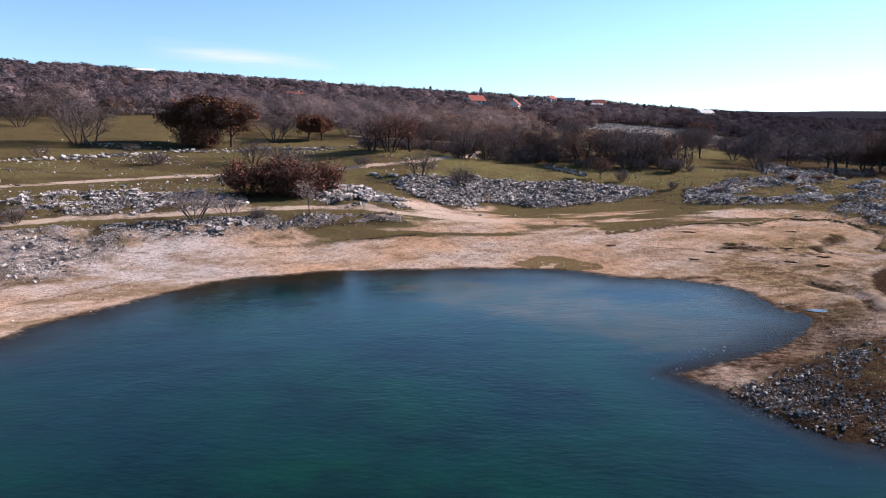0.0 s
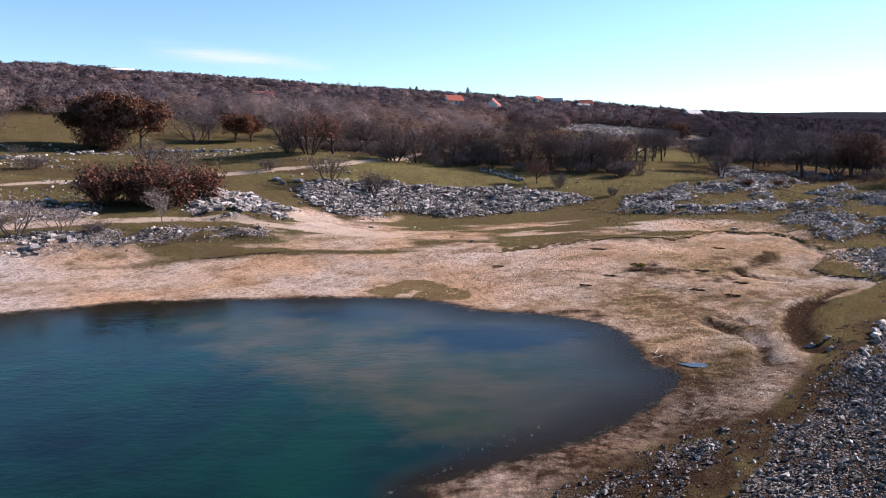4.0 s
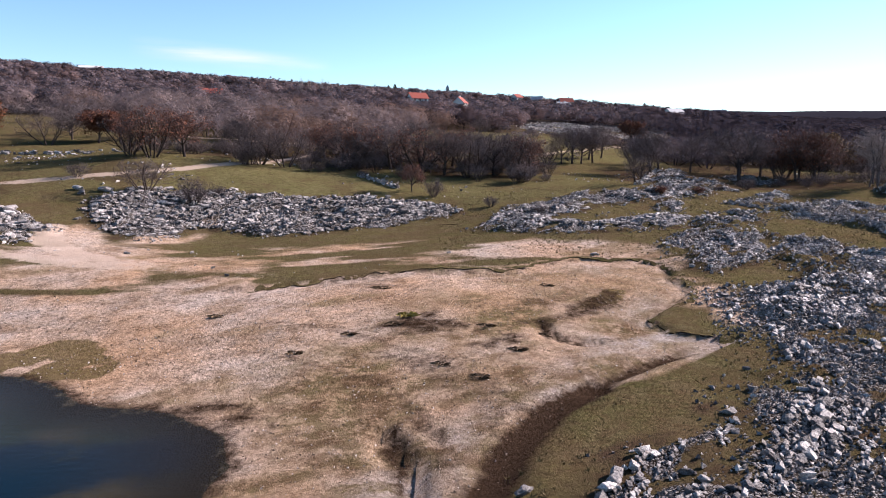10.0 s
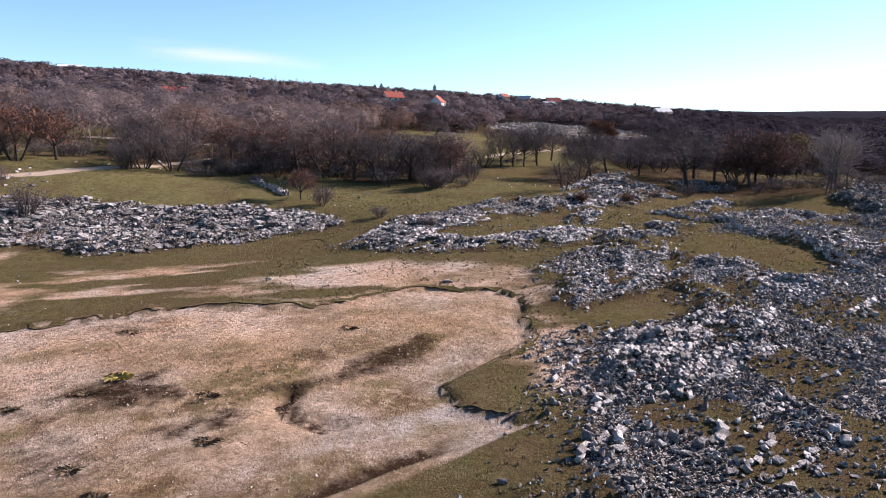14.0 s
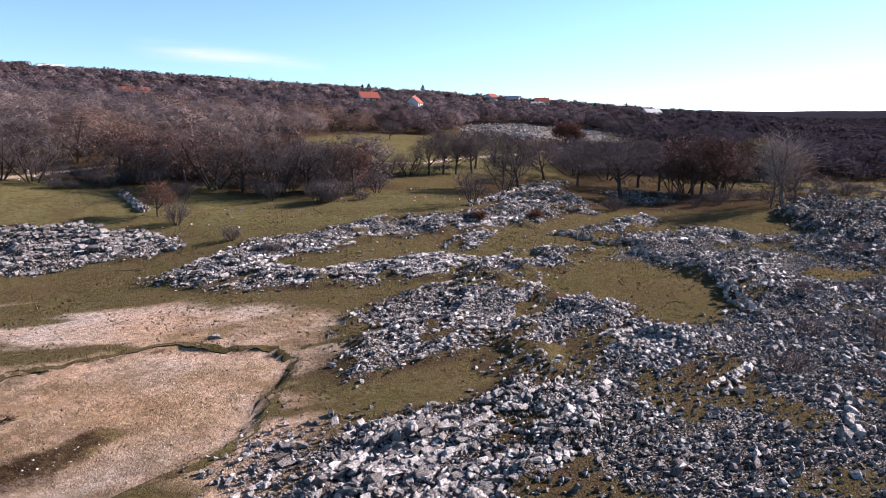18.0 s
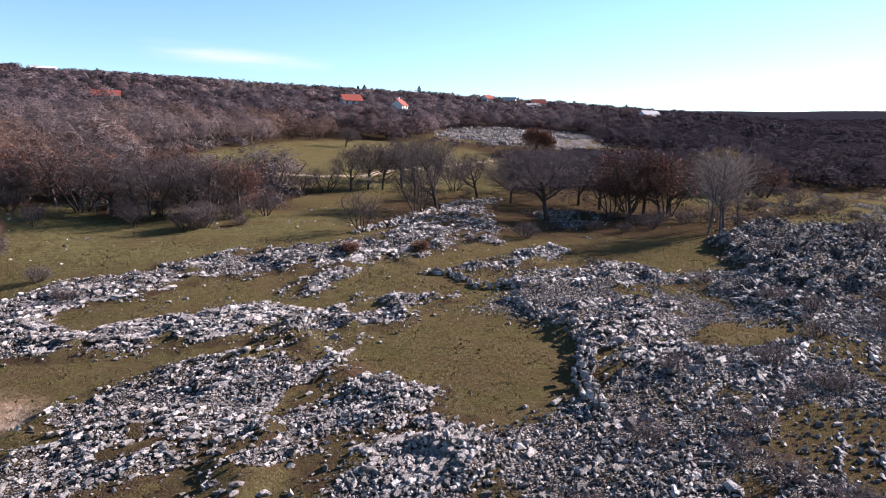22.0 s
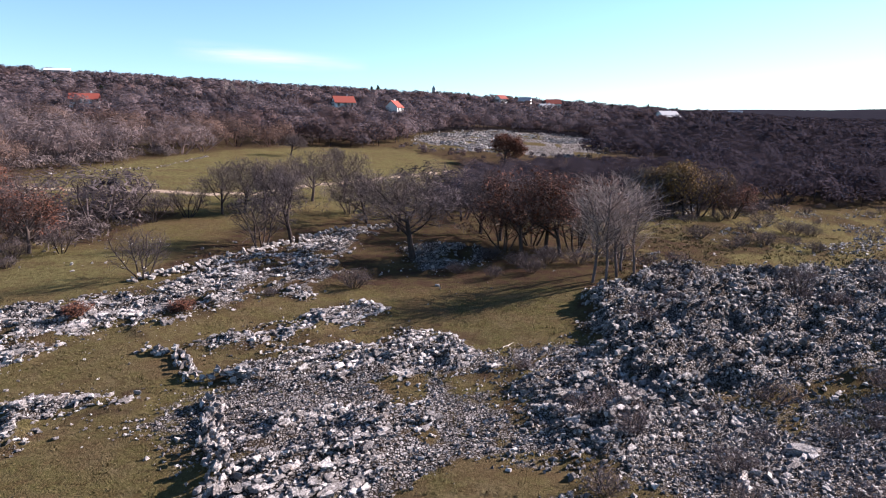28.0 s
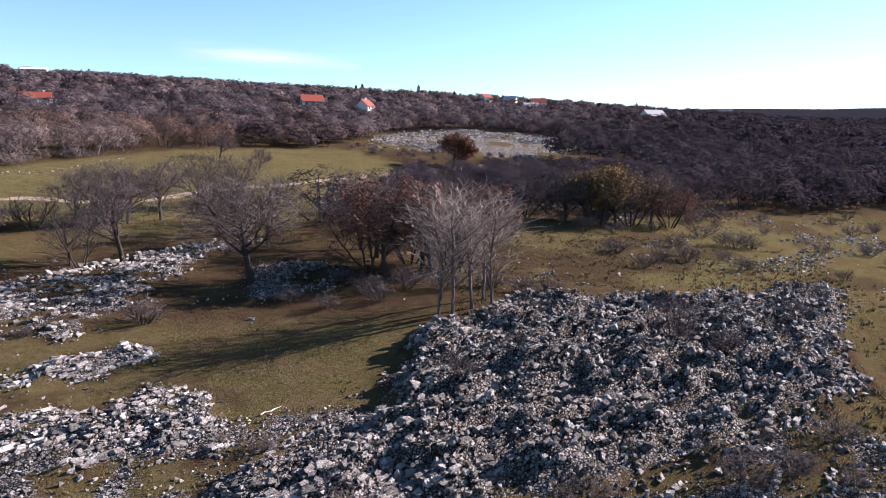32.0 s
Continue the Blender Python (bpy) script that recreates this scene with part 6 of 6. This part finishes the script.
def house(x, y, wide, deep, tall, roof_h, turn, label, roof_mat=None, storeys=2, chimney=True, lift=0.0):
    """A plain gabled house: walls, two roof slopes, windows, chimney."""
    roof_mat = roof_mat or MAT_TILES
    h = tagged(new("house"), label, "house", "houses on the hill")
    z = float(height(np.array([float(x)]), np.array([float(y)]), fine=False)[0])
    h.matrix_basis = Matrix.Translation((x, y, z - 0.3 + lift)) @ Matrix.Rotation(radians(turn), 4, "Z")
    a, b = wide / 2, deep / 2
    bm = bmesh.new()
    v = [bm.verts.new(p) for p in ((-a, -b, -lift), (a, -b, -lift), (a, b, -lift), (-a, b, -lift), (-a, -b, tall), (a, -b, tall), (a, b, tall), (-a, b, tall), (-a, 0, tall + roof_h - 0.1), (a, 0, tall + roof_h - 0.1))]
    for f in ((0, 1, 5, 4), (2, 3, 7, 6), (1, 2, 6, 9, 5), (3, 0, 4, 8, 7), (4, 5, 9, 8), (6, 7, 8, 9), (3, 2, 1, 0)):
        bm.faces.new([v[i] for i in f])
    part("wall", bm, MAT_PLASTER, h)
    roof = None
    for s in (-1, 1):
        bm = bmesh.new()
        e, o = 0.4, 0.18
        edge = ((-a - e, s * (b + e), tall - e * roof_h / b), (a + e, s * (b + e), tall - e * roof_h / b), (a + e, 0, tall + roof_h), (-a - e, 0, tall + roof_h))
        low = [bm.verts.new(p) for p in edge]
        up = [bm.verts.new((p[0], p[1], p[2] + o)) for p in edge]
        for f in ((low[3], low[2], low[1], low[0]), tuple(up)):
            bm.faces.new(f)
        for i in range(4):
            bm.faces.new((low[i], low[(i + 1) % 4], up[(i + 1) % 4], up[i]))
        bmesh.ops.recalc_face_normals(bm, faces=bm.faces[:])
        roof = part("roof", bm, roof_mat, h)
    if chimney:
        bm = bmesh.new()
        add_box(bm, a * 0.4, 0.4, tall + roof_h * 0.4, a * 0.4 + 0.6, 1.0, tall + roof_h + 0.9)
        part("chimney", bm, MAT_PLASTER, roof)
    n = max(2, int(wide / 2.6))
    for st in range(storeys):
        for k in range(n):
            for s in (-1, 1):
                wx, wz = -a + wide * (k + 0.5) / n, tall * (st + 0.35) / storeys
                bm = bmesh.new()
                add_box(bm, wx - 0.5, s * b - 0.06, wz, wx + 0.5, s * b + 0.06, wz + 1.2)
                part("window", bm, MAT_GLASS, h)
    return h


house(15.1, 356.9, 8.5, 6.5, 4.6, 2.6, 28, "white house with a red tiled roof among bare trees", lift=1.1)
house(35.6, 365.1, 5.6, 6.0, 4.6, 2.6, 68, "small pink-white house with an orange-red tiled roof", lift=0.9)
house(-65.3, 302.5, 9.0, 6.0, 1.8, 2.0, 24, "long low house with an orange-red tiled roof", storeys=1, lift=1.4)
house(115.4, 536.0, 10.0, 8.0, 4.5, 2.5, 20, "white house with a dark grey roof on the hill", MAT_SHEET)
house(104.0, 590.0, 9.0, 8.0, 6.0, 2.5, -15, "white house on the hill crest", MAT_SHEET)
house(86.0, 575.0, 7.0, 7.0, 6.5, 2.5, 40, "white house with a tiled roof on the hill crest")
house(122.0, 560.0, 10.0, 8.0, 6.5, 3.0, 5, "tall white house with a tiled roof on the hill crest")
house(62.8, 585.0, 12.0, 8.0, 3.5, 2.5, 0, "low house with a red tiled roof on the crest", storeys=1)
house(187.0, 505.0, 14.0, 9.0, 5.0, 3.6, 30, "large grey barn with a pale gable", MAT_SHEET)
house(265.0, 684.0, 9.0, 8.0, 6.0, 2.5, 10, "white house on the wooded crest", MAT_SHEET)
house(290.0, 684.0, 11.0, 8.0, 6.5, 2.5, -10, "white house on the wooded crest", MAT_SHEET)
house(-249.0, 580.0, 17.0, 8.0, 2.4, 1.8, 22, "long white building on the crest of the hill", MAT_PLASTER, 1, False, 2.2)
house(-396.0, 600.0, 9.0, 8.0, 5.0, 2.4, 20, "pale house on the crest of the hill", MAT_SHEET)


def church(x, y):
    c = tagged(new("church_tower"), "slim pale church tower with a pointed roof on the crest", "tower")
    z = float(height(np.array([float(x)]), np.array([float(y)]), fine=False)[0])
    c.matrix_basis = Matrix.Translation((x, y, z - 0.3))
    bm = bmesh.new()
    add_box(bm, -1.5, -1.5, 0, 1.5, 1.5, 9)
    part("wall", bm, MAT_PLASTER, c)
    bm = bmesh.new()
    bmesh.ops.create_cone(bm, segments=4, radius1=2.3, radius2=0.05, depth=3.4, cap_ends=True, matrix=Matrix.Translation((0, 0, 10.7)) @ Matrix.Rotation(radians(45), 4, "Z"))
    part("roof", bm, MAT_SHEET, c)
    for s in (-1, 1):
        bm = bmesh.new()
        add_box(bm, -0.5, s * 1.5 - 0.08, 6.4, 0.5, s * 1.5 + 0.08, 8.2)
        part("window", bm, MAT_GLASS, c)


church(32.0, 640.0)


# ---- evergreens on the crest ----
def evergreen(x, y, h, wide):
    t = tagged(new("evergreen_tree"), "dark evergreen tree on the crest of the hill", "tree", "evergreens")
    r = random.Random(int(x * 7 + y))
    z = float(height(np.array([float(x)]), np.array([float(y)]), fine=False)[0])
    t.matrix_basis = Matrix.Translation((x, y, z - 0.2))
    bm = bmesh.new()
    bmesh.ops.create_cone(bm, segments=6, radius1=0.25, radius2=0.08, depth=h * 0.8, matrix=Matrix.Translation((0, 0, h * 0.4)))
    part("trunk", bm, MAT_BARK, t)
    ends = []
    for _ in range(420):
        k = r.random()
        a, rad = r.uniform(0, 6.28), wide * (1 - k) ** 0.7 * r.random() ** 0.5
        ends.append((Vector((rad * math.cos(a), rad * math.sin(a), h * (0.15 + 0.85 * k))), Vector((0, 0, 1))))
    link_mesh("crown", *leaves(r, ends, 2, 0.9, 0.15), MAT_EVERGREEN, t)


for x, y, h, w in ((-14, 640, 10, 4.5), (-8, 642, 8, 3.5), (-20, 644, 9, 3), (40, 652, 8, 4), (46, 655, 8, 4), (53, 650, 7, 4), (60, 655, 8, 4), (-330, 650, 9, 2.5), (-345, 652, 11, 2.5), (-360, 648, 10, 3), (170, 600, 8, 3), (176, 604, 7, 3),
                   (-120, 372, 7, 4), (-96, 368, 6, 4), (206, 640, 9, 2), (214, 642, 8, 2), (100, 655, 7, 3.5)):
    evergreen(x, y, h, w)
for k, (x, y) in enumerate(((-40, 380), (-34, 382), (-31, 381), (-45, 383))):
    plant("poplar", "pale", x, y, 11.0 + k % 2, 0.8)

# ---- a thin streak of cloud, far behind the hill ----
mc = Mat("thin_cloud", 1.0, 0.0)
# own emission stands in for sunlight on the cloud
glow = mc.t.nodes.new("ShaderNodeEmission")
glow.inputs["Color"].default_value, glow.inputs["Strength"].default_value = (1.0, 0.93, 0.95, 1), 0.36
clear = mc.t.nodes.new("ShaderNodeBsdfTransparent")
blend = mc.t.nodes.new("ShaderNodeMixShader")
stretch = mc.t.nodes.new("ShaderNodeMapping")
stretch.inputs["Scale"].default_value = (0.0016, 0.0016, 0.02)
mc.t.links.new(mc.pos, stretch.inputs["Vector"])
mc.put(blend.inputs[0], mc.math("MULTIPLY", mc.attr("veil"), mc.ramp(mc.noise(1.0, 5, 0.6, stretch.outputs[0]), (0.3, 0.0), (0.75, 0.75))))
mc.t.links.new(clear.outputs[0], blend.inputs[1])
mc.t.links.new(glow.outputs[0], blend.inputs[2])
mc.t.links.new(blend.outputs[0], mc.t.nodes["Material Output"].inputs["Surface"])
for az, el, wide, high, lean in ((-16.5, 6.55, 1150, 150, -0.075), (28.5, 3.9, 420, 40, 0.0)):
    u, w = np.meshgrid(np.linspace(-1, 1, 25), np.linspace(-1, 1, 13))
    u, w = u.ravel(), w.ravel()
    R = 4300.0
    ax = math.radians(az)
    cx, cy, cz = R * math.sin(ax) + 40, R * math.cos(ax) + 40, R * math.tan(math.radians(el)) + 11
    v = np.stack([cx + u * wide / 2 * math.cos(ax), cy - u * wide / 2 * math.sin(ax), cz + w * high / 2 + u * wide / 2 * lean], -1)
    idx = np.arange(25 * 13).reshape(13, 25)
    q = np.stack([idx[:-1, :-1], idx[:-1, 1:], idx[1:, 1:], idx[1:, :-1]], -1).reshape(-1, 4)
    veil = np.clip(1 - u * u, 0, 1) * np.clip(1 - np.abs(w), 0, 1) ** 1.2
    tagged(link_mesh("backdrop_cloud", v, q, mc.mat, None, {"veil": veil}, True), "thin pale streak of cloud low in the sky", "cloud", kind="structure")

# ---- small things ----
mw = Mat("bleached_wood", 0.8, 0.2)
MAT_WOOD = mw.colour(mw.mix(mw.noise(6.0, 4), (0.62, 0.55, 0.45), (0.45, 0.38, 0.30)))


def stick(x, y, length, turn, label, thick=0.05):
    r = random.Random(int(x * 31))
    pts = [Vector((length * (k / 5 - 0.5), r.gauss(0, 0.04), thick + r.gauss(0, 0.01))) for k in range(6)]
    v, f = tube_arrays([(pts, [thick * (1 - 0.09 * k) for k in range(6)], 6)])
    ob = tagged(link_mesh("driftwood", v, f, MAT_WOOD), label, "driftwood")
    ob.matrix_basis = Matrix.Translation((x, y, ground_at(x, y))) @ Matrix.Rotation(turn, 4, "Z")


stick(76.7, 103.0, 1.3, 1.0, "bleached white branch lying on wet grass", 0.035)
stick(20.4, 40.6, 1.1, 1.2, "pale driftwood branch at the water's edge", 0.022)
stick(20.2, 39.8, 0.7, 0.5, "pale driftwood branch at the water's edge", 0.018)
bm = bmesh.new()
vs = []
for k in range(22):
    a = k * 6.283 / 22
    q = 1 + 0.18 * math.sin(3 * a) + 0.1 * math.sin(5 * a + 1)
    vs.append(bm.verts.new((PUDDLE[0] + 0.70 * q * math.cos(a), PUDDLE[1] + 0.32 * q * math.sin(a), ground_at(*PUDDLE) + 0.05)))
bm.faces.new(vs)
me = bpy.data.meshes.new("puddle")
bm.to_mesh(me)
bm.free()
mpd = Mat("puddle_water", 0.03, 0.5)
me.materials.append(mpd.colour(mpd.mix(mpd.noise(1.0, 2), (0.05, 0.045, 0.03), (0.03, 0.035, 0.03))))
tagged(new("puddle", me), "shallow puddle in the gravel beside the lake", "puddle", kind="structure")


# ---- tussocks and small plants on the beach ----
def tussock(x, y, wide, tall, label, material, seed):
    """A flat cushion of dead stems lying about one root."""
    r = random.Random(seed)
    v, f = [], []
    for j in range(110):
        a, q = r.uniform(0, 6.28), r.random() ** 0.6
        bx, by = wide * q * math.cos(a) * 0.5, wide * q * math.sin(a) * 0.35
        b, L = a + r.gauss(0, 0.8), r.uniform(0.10, 0.28)
        up = tall * (1.1 - q) * r.uniform(0.5, 1.2)
        i = len(v)
        c, s = math.cos(b), math.sin(b)
        v += [(bx - 0.03 * s, by + 0.03 * c, -0.03), (bx + 0.03 * s, by - 0.03 * c, -0.03), (bx + L * c + 0.02 * s, by + L * s - 0.02 * c, up), (bx + L * 1.5 * c, by + L * 1.5 * s, up * 0.6)]
        f += [(i, i + 1, i + 2), (i + 1, i + 2, i + 3)]
    ob = tagged(link_mesh("tussock", np.array(v), np.array(f), material), label, "plant", "tussocks on the beach")
    ob.matrix_basis = Matrix.Translation((x, y, ground_at(x, y) + 0.01)) @ Matrix.Rotation(r.uniform(-0.4, 0.4), 4, "Z")


mts = Mat("dead_stems", 0.95, 0.05)
MAT_STEMS = mts.colour(mts.ramp(mts.island(), (0.0, (0.050, 0.033, 0.020)), (1.0, (0.19, 0.130, 0.078))))
mty = Mat("yellow_plant", 0.9, 0.05)
MAT_YELLOW = mty.colour(mty.ramp(mty.island(), (0.0, (0.16, 0.12, 0.03)), (1.0, (0.42, 0.34, 0.10))))
for k, (x, y, w) in enumerate(((22.8, 63.9, 2.2), (32.8, 64.9, 1.6), (27.9, 50.1, 1.1), (21.9, 56.2, 1.0), (31.6, 56.6, 1.2), (29.8, 53.5, 1.2), (19.7, 53.8, 0.8), (14.4, 59.3, 1.2), (26.4, 51.8, 1.0), (24.0, 57.6, 1.5), (28.6, 57.2, 1.3))):
    tussock(x, y, w * 0.42, 0.07, "flat dark tussock of dead stems on the gravel beach", MAT_STEMS, 700 + k)
tussock(24.6, 58.9, 0.9, 0.18, "small yellow dry plant on the gravel beach", MAT_YELLOW, 740)
for x, y, h in ((36.1, 90.7, 1.2), (31.6, 95.8, 1.4), (16.5, 110.5, 1.2), (3.3, 94.9, 1.3)):
    plant("bush", "shrub", x, y, h, 1.3)
